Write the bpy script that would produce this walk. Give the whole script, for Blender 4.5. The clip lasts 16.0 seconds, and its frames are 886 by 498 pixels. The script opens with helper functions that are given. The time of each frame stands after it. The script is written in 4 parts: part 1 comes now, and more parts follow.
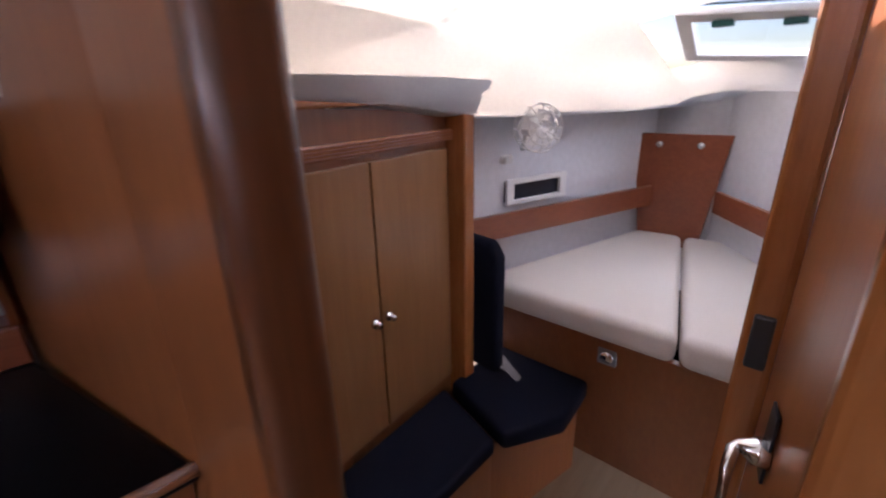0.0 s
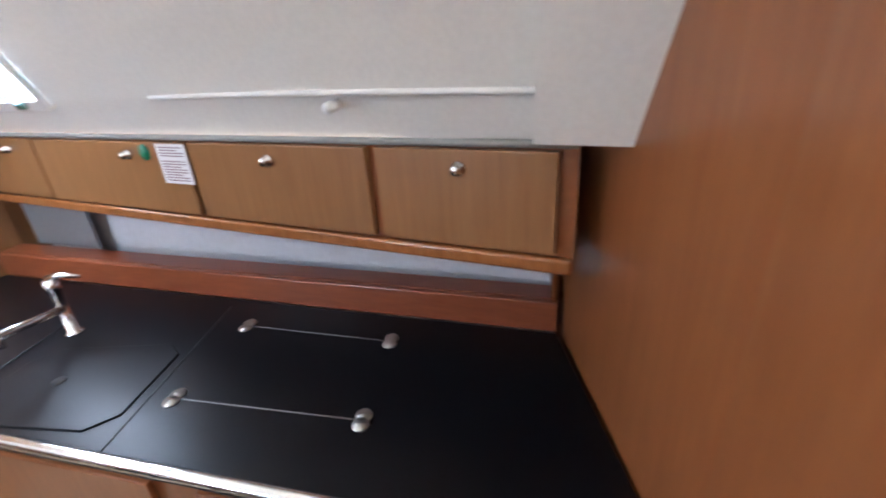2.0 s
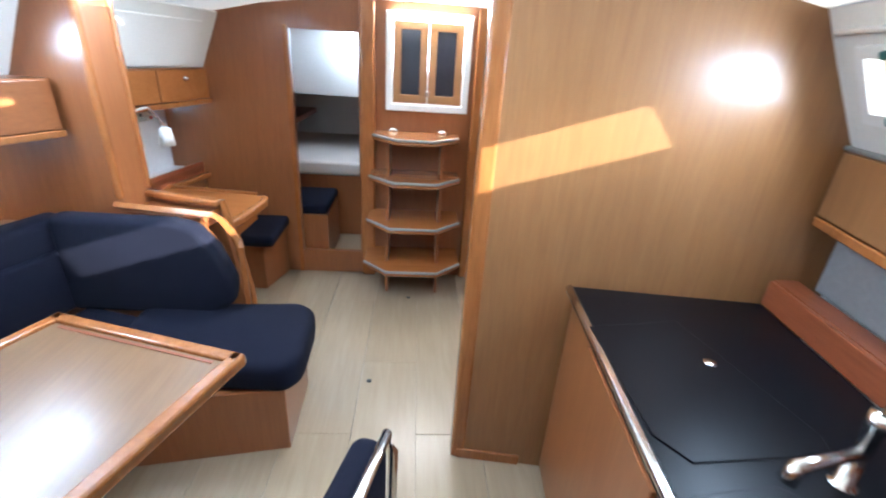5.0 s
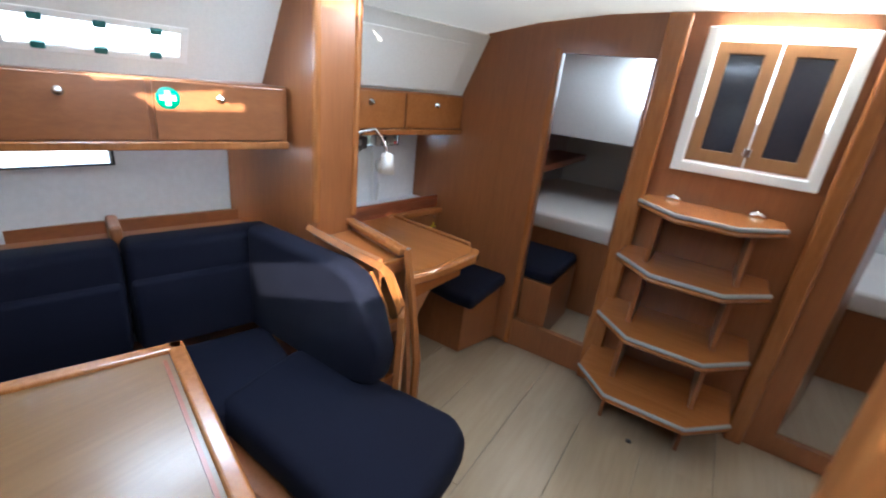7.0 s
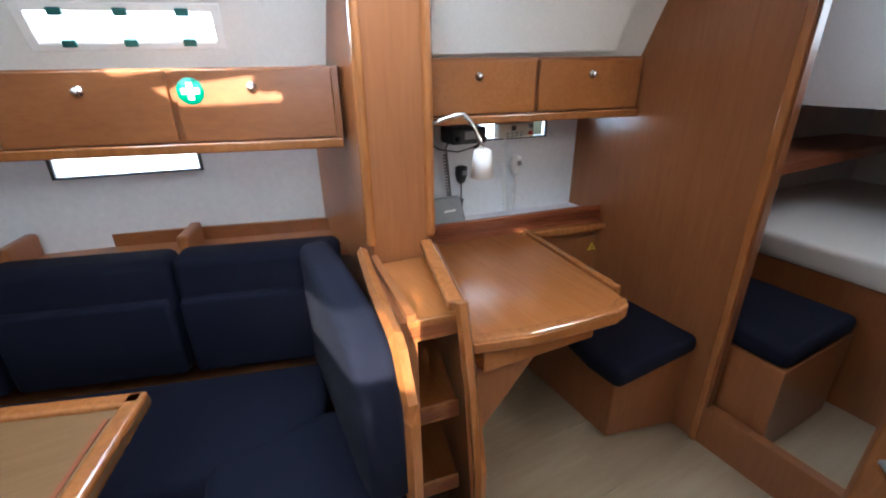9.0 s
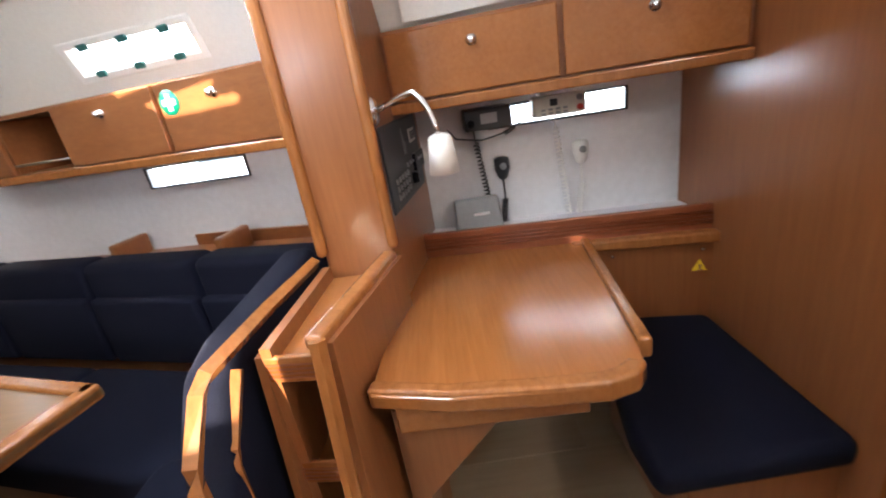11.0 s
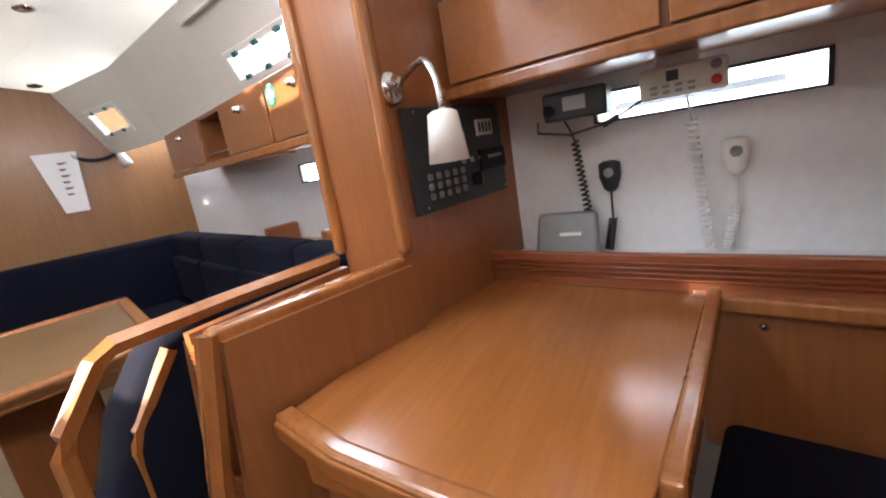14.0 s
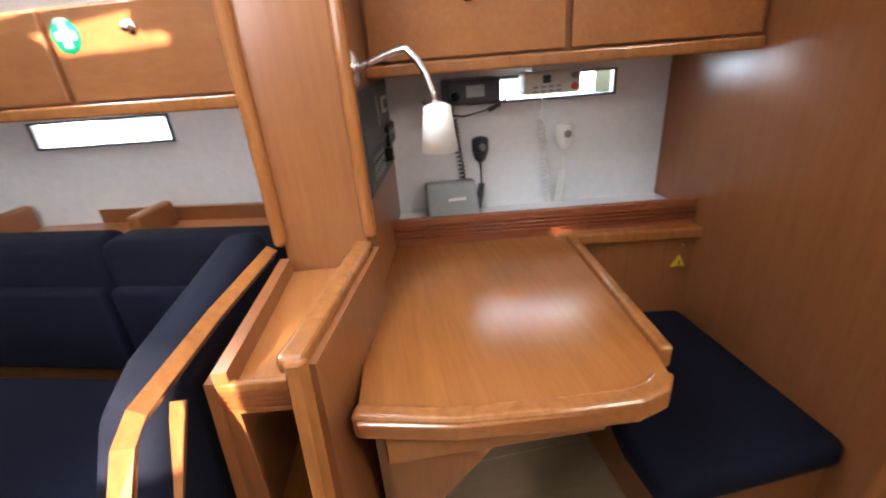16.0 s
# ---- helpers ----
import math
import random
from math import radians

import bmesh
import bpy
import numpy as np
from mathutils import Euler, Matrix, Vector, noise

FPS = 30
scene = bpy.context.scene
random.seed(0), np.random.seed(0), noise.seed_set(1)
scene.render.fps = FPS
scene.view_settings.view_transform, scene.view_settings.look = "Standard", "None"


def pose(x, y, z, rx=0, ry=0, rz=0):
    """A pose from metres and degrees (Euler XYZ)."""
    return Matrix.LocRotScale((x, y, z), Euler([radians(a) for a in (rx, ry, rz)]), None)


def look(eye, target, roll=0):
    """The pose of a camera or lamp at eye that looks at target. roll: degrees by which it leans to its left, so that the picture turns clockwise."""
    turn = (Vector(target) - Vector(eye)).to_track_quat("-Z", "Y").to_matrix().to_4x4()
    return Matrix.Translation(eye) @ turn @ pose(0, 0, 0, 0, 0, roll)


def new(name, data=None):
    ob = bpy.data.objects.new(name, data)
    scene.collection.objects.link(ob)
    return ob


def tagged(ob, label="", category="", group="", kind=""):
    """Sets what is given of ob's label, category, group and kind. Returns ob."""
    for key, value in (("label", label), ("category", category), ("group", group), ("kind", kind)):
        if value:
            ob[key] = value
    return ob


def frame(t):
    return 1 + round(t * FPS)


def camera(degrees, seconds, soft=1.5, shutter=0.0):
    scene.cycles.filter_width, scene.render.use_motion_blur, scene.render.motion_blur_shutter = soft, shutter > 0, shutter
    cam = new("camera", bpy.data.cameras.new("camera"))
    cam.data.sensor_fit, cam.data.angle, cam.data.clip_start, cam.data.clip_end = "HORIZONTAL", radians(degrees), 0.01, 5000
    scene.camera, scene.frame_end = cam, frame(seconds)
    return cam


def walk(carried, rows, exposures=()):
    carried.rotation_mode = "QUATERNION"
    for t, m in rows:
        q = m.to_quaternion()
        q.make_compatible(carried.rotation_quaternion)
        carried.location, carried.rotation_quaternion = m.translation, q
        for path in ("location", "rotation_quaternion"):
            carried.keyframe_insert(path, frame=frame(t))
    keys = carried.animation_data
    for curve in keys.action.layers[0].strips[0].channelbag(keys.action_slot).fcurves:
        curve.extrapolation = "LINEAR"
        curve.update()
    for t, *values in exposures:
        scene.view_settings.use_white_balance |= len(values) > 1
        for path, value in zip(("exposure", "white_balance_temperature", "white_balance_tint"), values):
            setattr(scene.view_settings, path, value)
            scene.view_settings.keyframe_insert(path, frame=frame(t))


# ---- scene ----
cam = camera(91.0, 16.0, soft=2.0, shutter=0.4)
PATH = [
    (0, (0.376, 3.985, 1.448), (-0.872, 5.392, 0.766), -1.4),
    (0.5, (0.432, 3.859, 1.526), (-1.027, 5.061, 0.872), -0.8),
    (1, (0.372, 3.772, 1.569), (-1.214, 4.749, 0.841), 1.2),
    (1.5, (0.424, 3.751, 1.681), (-1.293, 4.309, 0.82), 1.1),
    (2, (0.155, 3.888, 1.601), (-1.642, 3.571, 0.784), -4.0),
    (2.5, (0.102, 3.748, 1.586), (-1.628, 3.111, 0.811), 0.1),
    (3, (-0.01, 3.701, 1.616), (-1.281, 2.376, 0.824), -1.5),
    (3.5, (0.062, 3.589, 1.626), (-0.896, 2.022, 0.833), -0.4),
    (4, (0.115, 3.458, 1.641), (-0.621, 1.771, 0.859), 1.6),
    (4.5, (0.105, 3.25, 1.621), (-0.331, 1.46, 0.842), 3.1),
    (5, (0.094, 3.154, 1.623), (-0.044, 1.33, 0.816), 3.8),
    (6.25, (0.06, 2.6, 1.57), (0.66, 0.9, 0.83), 5.6),
    (7.5, (0.144, 2.157, 1.526), (1.341, 0.709, 0.84), 6.1),
    (8, (0.076, 1.916, 1.557), (1.507, 0.72, 0.835), 3.7),
    (8.5, (0.169, 1.731, 1.5), (1.723, 0.719, 0.752), 1.0),
    (11, (0.344, 0.806, 1.321), (2.21, 0.852, 0.603), -9.8),
    (11.5, (0.418, 0.676, 1.237), (2.303, 1.078, 0.705), -12.0),
    (12, (0.478, 0.489, 1.183), (2.322, 1.126, 0.742), -9.8),
    (12.5, (0.58, 0.412, 1.143), (2.381, 1.217, 0.812), -9.1),
    (13, (0.641, 0.406, 1.124), (2.355, 1.375, 0.773), -8.4),
    (13.5, (0.662, 0.413, 1.118), (2.361, 1.405, 0.761), -8.7),
    (14, (0.669, 0.428, 1.141), (2.359, 1.399, 0.691), -9.5),
    (14.5, (0.593, 0.566, 1.138), (2.395, 1.303, 0.681), -7.4),
    (15, (0.484, 0.744, 1.175), (2.344, 1.185, 0.587), -6.0),
    (15.5, (0.463, 0.83, 1.214), (2.349, 0.984, 0.566), -6.4),
    (16, (0.515, 0.935, 1.3), (2.313, 0.668, 0.465), -4.6),
]
walk(cam, [(t, look(eye, target, roll)) for t, eye, target, roll in PATH],
     exposures=[(0.0, 1.7, 5750, 33), (1.0, 2.05, 6000, 32), (1.5, 2.5, 5750, 22), (2.0, 2.75, 5450, 16), (2.5, 3.1, 5500, 10), (3.5, 3.1, 5400, 9), (5.0, 2.8, 5150, 7), (7.5, 2.05, 5450, 9), (8.5, 2.05, 5450, 9), (11.0, 2.4, 6100, 14), (13.5, 2.25, 6050, 15), (16.0, 2.5, 6150, 12)])

# ---- light ----
world = bpy.data.worlds.new("sky")
scene.world = world
world.use_nodes = True
sky = world.node_tree.nodes.new("ShaderNodeTexSky")
sky.sky_type, sky.sun_disc = "NISHITA", False
sky.sun_elevation, sky.sun_rotation = radians(18.5), radians(-63)
world.node_tree.links.new(sky.outputs[0], world.node_tree.nodes["Background"].inputs[0])
world.node_tree.nodes["Background"].inputs[1].default_value = 0.05


def lamp(name, kind, m, energy, color=(1, 1, 1), size=(0.4, 0.4)):
    data = bpy.data.lights.new(name, kind)
    data.energy, data.color = energy, color
    if kind == "AREA":
        data.shape, data.size, data.size_y = "RECTANGLE", size[0], size[1]
    ob = new(name, data)
    ob.matrix_world = m
    return ob


sun = lamp("sun", "SUN", look((0, 0, 0), (1.0, -0.5, -0.375)), 5, (1, 0.85, 0.62))
sun.data.angle = radians(0.5)
lamp("daylight_companionway", "AREA", look((0.02, 0.03, 1.9), (0.1, 1.6, 0.6)), 4.6, (1, 0.9, 0.78), (0.5, 0.12))
lamp("daylight_hatch_aft", "AREA", pose(1.13, 1.18, 1.83), 1.8, (0.86, 0.94, 1), (0.26, 0.28))
lamp("daylight_hatch_mid", "AREA", pose(0.22, 2.2, 1.885), 1.9, (0.86, 0.94, 1), (0.28, 0.32))
lamp("daylight_window_port", "AREA", look((-0.96, 2.3, 1.62), (0.6, 2.2, 0.9)), 1.7, (0.86, 0.94, 1), (0.55, 0.14))
lamp("daylight_window_starboard", "AREA", look((1.73, 1.65, 1.6), (0.3, 1.9, 0.9)), 1.9, (0.86, 0.94, 1), (0.48, 0.12))
lamp("daylight_hatch_fore", "AREA", pose(-0.05, 4.9, 1.68), 0.08, (0.86, 0.94, 1), (0.25, 0.25))
lamp("daylight_hatch_bow", "AREA", look((0.0, 5.66, 1.5), (0.0, 5.4, 0.8)), 0.14, (0.86, 0.94, 1), (0.4, 0.2))
# added fill light in the aft cabins; their headliners have no opening
lamp("fill_cabin_aft", "AREA", pose(0.9, -0.5, 1.78), 0.45, (0.86, 0.94, 1), (0.4, 0.3))
lamp("fill_cabin_port", "AREA", pose(-0.8, -0.9, 1.78), 0.6, (0.86, 0.94, 1), (0.4, 0.3))


# ---- materials ----
def material(name, build):
    m = bpy.data.materials.new(name)
    m.use_nodes = True
    nt = m.node_tree
    build(nt, nt.nodes["Principled BSDF"])
    return m


def ramp(nt, fac, a, b, lo=0.3, hi=0.7):
    r = nt.nodes.new("ShaderNodeValToRGB")
    r.color_ramp.elements[0].color, r.color_ramp.elements[1].color = (*a, 1), (*b, 1)
    r.color_ramp.elements[0].position, r.color_ramp.elements[1].position = lo, hi
    nt.links.new(fac, r.inputs[0])
    return r.outputs[0]


def coords(nt, scale, kind="Object"):
    tc, mp = nt.nodes.new("ShaderNodeTexCoord"), nt.nodes.new("ShaderNodeMapping")
    mp.inputs["Scale"].default_value = scale
    nt.links.new(tc.outputs[kind], mp.inputs[0])
    return mp.outputs[0]


def noise_tex(nt, vec, scale, detail=4, dist=0.0):
    n = nt.nodes.new("ShaderNodeTexNoise")
    n.inputs["Scale"].default_value, n.inputs["Detail"].default_value, n.inputs["Distortion"].default_value = scale, detail, dist
    nt.links.new(vec, n.inputs["Vector"])
    return n.outputs["Fac"]


def mix(nt, fac, a, b, mode="MULTIPLY"):
    m = nt.nodes.new("ShaderNodeMix")
    m.data_type, m.blend_type = "RGBA", mode
    m.inputs[0].default_value = fac
    nt.links.new(a, m.inputs[6])
    nt.links.new(b, m.inputs[7])
    return m.outputs[2]


def bump(nt, bsdf, height, strength=0.1, distance=0.002):
    b = nt.nodes.new("ShaderNodeBump")
    b.inputs["Strength"].default_value, b.inputs["Distance"].default_value = strength, distance
    nt.links.new(height, b.inputs["Height"])
    nt.links.new(b.outputs[0], bsdf.inputs["Normal"])


def wood(name, dark, light, scale, rough=0.3, coat=0.25):
    def build(nt, p):
        vec = coords(nt, scale)
        fine, wide = noise_tex(nt, vec, 9, 6, 0.4), noise_tex(nt, vec, 1.6, 3, 1.2)
        c = mix(nt, 0.55, ramp(nt, fine, dark, light, 0.25, 0.75), ramp(nt, wide, (0.84, 0.79, 0.74), (1.0, 1.0, 1.0), 0.3, 0.65))
        info = nt.nodes.new("ShaderNodeObjectInfo")
        c = mix(nt, 0.18, c, ramp(nt, info.outputs["Random"], (0.75, 0.7, 0.65), (1, 1, 1), 0, 1))
        nt.links.new(c, p.inputs["Base Color"])
        p.inputs["Roughness"].default_value = rough
        p.inputs["Coat Weight"].default_value, p.inputs["Coat Roughness"].default_value = coat, 0.18
        bump(nt, p, fine, 0.06)
    return material(name, build)


def plain(name, color, rough=0.5, metal=0.0, grain=60, var=0.12, relief=0.08, coat=0.0):
    def build(nt, p):
        vec = coords(nt, (1, 1, 1))
        fine, wide = noise_tex(nt, vec, grain, 5), noise_tex(nt, vec, 2.3, 3)
        low = tuple(v * (1 - var) for v in color)
        c = mix(nt, 0.6, ramp(nt, fine, low, color), ramp(nt, wide, (1 - var, 1 - var, 1 - var), (1, 1, 1)))
        nt.links.new(c, p.inputs["Base Color"])
        p.inputs["Roughness"].default_value, p.inputs["Metallic"].default_value = rough, metal
        p.inputs["Coat Weight"].default_value = coat
        bump(nt, p, fine, relief)
    return material(name, build)


def glow(name, color, strength):
    def build(nt, p):
        p.inputs["Base Color"].default_value = (*color, 1)
        p.inputs["Emission Color"].default_value, p.inputs["Emission Strength"].default_value = (*color, 1), strength
    return material(name, build)


V = (9, 9, 0.7)
WOOD_V = wood("cherry_upright_grain", (0.235, 0.083, 0.027), (0.285, 0.108, 0.036), V)
WOOD_Y = wood("cherry_long_grain", (0.235, 0.083, 0.027), (0.29, 0.11, 0.037), (9, 0.7, 9))
WOOD_X = wood("cherry_cross_grain", (0.31, 0.11, 0.028), (0.37, 0.14, 0.038), (0.7, 9, 9), 0.22, 0.4)
SOLID = wood("solid_mahogany", (0.26, 0.09, 0.024), (0.36, 0.142, 0.04), (7, 7, 0.9), 0.25, 0.4)
SATIN = wood("satin_cherry_panel", (0.255, 0.123, 0.046), (0.305, 0.151, 0.057), V, 0.34, 0.2)
TABLE = wood("pale_table_veneer", (0.17, 0.093, 0.038), (0.205, 0.116, 0.049), (9, 0.7, 9), 0.34, 0.2)
RED = wood("red_mahogany", (0.21, 0.055, 0.021), (0.27, 0.08, 0.03), (9, 0.7, 9), 0.35)
POSTW = wood("dark_mahogany_post", (0.09, 0.032, 0.013), (0.14, 0.052, 0.02), V, 0.28, 0.3)
FLOOR = wood("pale_laminate", (0.33, 0.255, 0.165), (0.38, 0.30, 0.20), (6, 0.5, 6), 0.35, 0.1)
WHITE = plain("white_liner", (0.76, 0.75, 0.71), 0.55, var=0.06, grain=90)
HULL = plain("white_hull_lining", (0.72, 0.73, 0.76), 0.7, var=0.08, grain=40)
PLASTIC = plain("white_plastic", (0.8, 0.8, 0.78), 0.35, var=0.03)
BLACK = plain("black_worktop", (0.0045, 0.0045, 0.0065), 0.33, var=0.3, grain=150)
BLACK.node_tree.nodes["Principled BSDF"].inputs["Specular IOR Level"].default_value = 0.16
DARK = plain("dark_plastic", (0.025, 0.027, 0.03), 0.45, var=0.2)
NAVY = plain("navy_cloth", (0.0042, 0.0054, 0.0165), 0.9, var=0.3, grain=300, relief=0.3)
CREAM = plain("cream_cloth", (0.7, 0.65, 0.59), 0.9, var=0.08, grain=200, relief=0.2)
CHROME = plain("chrome", (0.75, 0.75, 0.75), 0.16, 1.0, var=0.05)
STEEL = plain("brushed_steel", (0.45, 0.44, 0.41), 0.35, 1.0, var=0.15)
GREY = plain("grey_plastic", (0.26, 0.27, 0.28), 0.5)
PALE = plain("pale_grey_plastic", (0.62, 0.6, 0.52), 0.45)
GREEN = plain("green_sticker", (0.0, 0.22, 0.13), 0.4)
YELLOW = plain("yellow_sticker", (0.8, 0.55, 0.02), 0.4)
PAPER = plain("paper", (0.8, 0.78, 0.8), 0.6, var=0.03)
INK = plain("ink", (0.2, 0.1, 0.12), 0.7)
TEAL = plain("teal_hinge", (0.02, 0.14, 0.13), 0.5)
RUBBER = plain("grey_rubber", (0.3, 0.31, 0.3), 0.6)
REDP = plain("red_plastic", (0.5, 0.03, 0.02), 0.4)
DAY = glow("daylight_outside", (0.92, 0.97, 1.0), 1.55)


def build_glass(nt, p):
    p.inputs["Base Color"].default_value, p.inputs["Roughness"].default_value = (0.9, 0.97, 0.97, 1), 0.02
    p.inputs["Transmission Weight"].default_value, p.inputs["IOR"].default_value = 1.0, 1.1


NAVY.node_tree.nodes["Principled BSDF"].inputs["Specular IOR Level"].default_value = 0.2
GLASS = material("clear_pane", build_glass)
SMOKED = plain("smoked_pane", (0.03, 0.033, 0.045), 0.1, var=0.1)


# ---- shape helpers ----
def finish(name, bm, mat, parent=None, bevel=0.0, segments=2, smooth=False):
    bmesh.ops.recalc_face_normals(bm, faces=bm.faces)
    if bevel:
        sharp = [e for e in bm.edges if len(e.link_faces) == 2 and e.calc_face_angle(0) > 0.5]
        bmesh.ops.bevel(bm, geom=sharp, offset=bevel, segments=segments, affect="EDGES", profile=0.5)
    me = bpy.data.meshes.new(name)
    bm.to_mesh(me)
    bm.free()
    me.materials.append(mat)
    if smooth:
        for f in me.polygons:
            f.use_smooth = True
    ob = new(name, me)
    ob.parent = parent
    return ob


def add_prism(bm, pts, z0, z1):
    lo, hi = [bm.verts.new((x, y, z0)) for x, y in pts], [bm.verts.new((x, y, z1)) for x, y in pts]
    bm.faces.new(lo[::-1])
    bm.faces.new(hi)
    for i in range(len(pts)):
        j = (i + 1) % len(pts)
        bm.faces.new((lo[i], lo[j], hi[j], hi[i]))


def prism(name, mat, pts, z0, z1, parent=None, bevel=0.0, segments=2, smooth=False):
    bm = bmesh.new()
    add_prism(bm, pts, z0, z1)
    return finish(name, bm, mat, parent, bevel, segments, smooth)


def box(name, mat, x0, x1, y0, y1, z0, z1, parent=None, bevel=0.003, segments=2, smooth=False):
    return prism(name, mat, [(x0, y0), (x1, y0), (x1, y1), (x0, y1)], z0, z1, parent, bevel, segments, smooth)


def strip(a, b, w):
    """The outline of a band from a to b, w wide to its left."""
    a, b = Vector(a), Vector(b)
    n = Vector((-(b - a).y, (b - a).x)).normalized() * w
    return [tuple(a), tuple(b), tuple(b + n), tuple(a + n)]


def between(a, b, s, off=0.0):
    a, b = Vector(a), Vector(b)
    n = Vector((-(b - a).y, (b - a).x)).normalized() * off
    return tuple(a + (b - a) * s + n)


def add_sheet(bm, a, b, c, d, thick, holes=()):
    """A slab over the four corners a b c d (a to b along s, a to d along t), with holes (s0, s1, t0, t1)."""
    a, b, c, d = (Vector(p) for p in (a, b, c, d))
    n = (b - a).cross(d - a).normalized() * thick
    ss = sorted({0.0, 1.0, *(v for h in holes for v in h[:2])})
    ts = sorted({0.0, 1.0, *(v for h in holes for v in h[2:])})
    at = lambda s, t: (a * (1 - s) + b * s) * (1 - t) + (d * (1 - s) + c * s) * t
    inside = lambda s, t: any(h[0] < s < h[1] and h[2] < t < h[3] for h in holes)
    verts, solid = {}, {}
    for i in range(len(ss) - 1):
        for j in range(len(ts) - 1):
            solid[i, j] = not inside((ss[i] + ss[i + 1]) / 2, (ts[j] + ts[j + 1]) / 2)
    def vert(i, j, k):
        if (i, j, k) not in verts:
            verts[i, j, k] = bm.verts.new(at(ss[i], ts[j]) + n * k)
        return verts[i, j, k]
    for (i, j), on in solid.items():
        if not on:
            continue
        q = [(i, j), (i + 1, j), (i + 1, j + 1), (i, j + 1)]
        bm.faces.new([vert(*p, 0) for p in q])
        bm.faces.new([vert(*p, 1) for p in q[::-1]])
        for (p, r), other in zip(zip(q, q[1:] + q[:1]), ((i, j - 1), (i + 1, j), (i, j + 1), (i - 1, j))):
            if not solid.get(other, False):
                bm.faces.new((vert(*p, 0), vert(*r, 0), vert(*r, 1), vert(*p, 1)))


def sheet(name, mat, a, b, c, d, thick, holes=(), parent=None, bevel=0.0):
    bm = bmesh.new()
    add_sheet(bm, a, b, c, d, thick, holes)
    return finish(name, bm, mat, parent, bevel)


def wall(name, mat, a, b, z0, z1, thick, holes=(), parent=None, bevel=0.0):
    """Upright slab from a to b; holes in metres (along0, along1, z0, z1); thickness to the right of a-b."""
    long = (Vector(b) - Vector(a)).length
    hs = [(h[0] / long, h[1] / long, (h[2] - z0) / (z1 - z0), (h[3] - z0) / (z1 - z0)) for h in holes]
    return sheet(name, mat, (*a, z0), (*b, z0), (*b, z1), (*a, z1), thick, hs, parent, bevel)


def tube(name, mat, pts, r, parent=None, sides=8, smooth=True):
    bm = bmesh.new()
    pts = [Vector(p) for p in pts]
    rings, up = [], Vector((0.13, 0.21, 0.97))
    for i, p in enumerate(pts):
        d = (pts[min(i + 1, len(pts) - 1)] - pts[max(i - 1, 0)]).normalized()
        u = d.cross(up)
        u = (u if u.length > 0.1 else d.cross(Vector((1, 0, 0)))).normalized()
        v = d.cross(u)
        rad = r[i] if isinstance(r, (list, tuple)) else r
        rings.append([bm.verts.new(p + (u * math.cos(k * 2 * math.pi / sides) + v * math.sin(k * 2 * math.pi / sides)) * rad) for k in range(sides)])
    for one, two in zip(rings, rings[1:]):
        for k in range(sides):
            bm.faces.new((one[k], one[(k + 1) % sides], two[(k + 1) % sides], two[k]))
    bm.faces.new(rings[0][::-1])
    bm.faces.new(rings[-1])
    return finish(name, bm, mat, parent, smooth=smooth)


def coil(name, mat, a, b, turns, r, wire, parent=None, sag=0.0):
    a, b = Vector(a), Vector(b)
    d = (b - a).normalized()
    u = d.cross(Vector((0.9, 0.3, 0.1))).normalized()
    v = d.cross(u)
    n = turns * 9
    return tube(name, mat, [a.lerp(b, i / n) + (u * math.cos(i * 0.698) + v * math.sin(i * 0.698)) * r - Vector((0, 0, sag * 4 * (i / n) * (1 - i / n))) for i in range(n + 1)], wire, parent, 5)


def root(name, label, category, group="", kind=""):
    return tagged(new(name), label, category, group, kind)


def knob(place, face, label="round chrome push knob on a locker door", parent=None):
    """Push knob: a flange and a button, along the direction face."""
    f, p = Vector(face).normalized(), Vector(place)
    return tube("knob", CHROME, [p, p + f * 0.006, p + f * 0.007, p + f * 0.02, p + f * 0.024], [0.0145, 0.0145, 0.009, 0.0105, 0.007], parent, 14)


def cushion(name, pts, z0, z1, label, category="cushion", mat=None, bevel=0.03, group=""):
    ob = prism(name, mat or NAVY, pts, z0, z1, None, bevel, 4, True)
    return tagged(ob, label, category, group)


# ---- setting ----
ground = box("floor", FLOOR, -1.5, 2.7, -0.1, 4.4, -0.06, -0.012)
tagged(ground, "pale laminate cabin sole with fine board joints", "floor", kind="structure")
fore_floor = box("floor_fore", FLOOR, -1.0, 1.2, 4.4, 5.6, -0.06, 0.06)
tagged(fore_floor, "pale laminate sole of the fore cabin", "floor", kind="structure")
aft_floor = box("floor_aft", FLOOR, -1.3, 2.0, -2.2, -0.1, -0.06, 0.07)
tagged(aft_floor, "pale laminate sole of the aft cabins", "floor", kind="structure")

# aft bulkhead with two cabin doors and the companionway
aft = wall("wall_aft", WOOD_V, (-1.35, 0.0), (1.95, 0.0), 0.0, 1.95, 0.04,
           [(0.4, 0.88, 0.1, 1.78), (1.14, 1.64, 1.31, 1.87), (1.85, 2.29, 0.18, 1.73)])
tagged(aft, "cherry bulkhead with cabin doors and companionway", "wall", kind="structure")

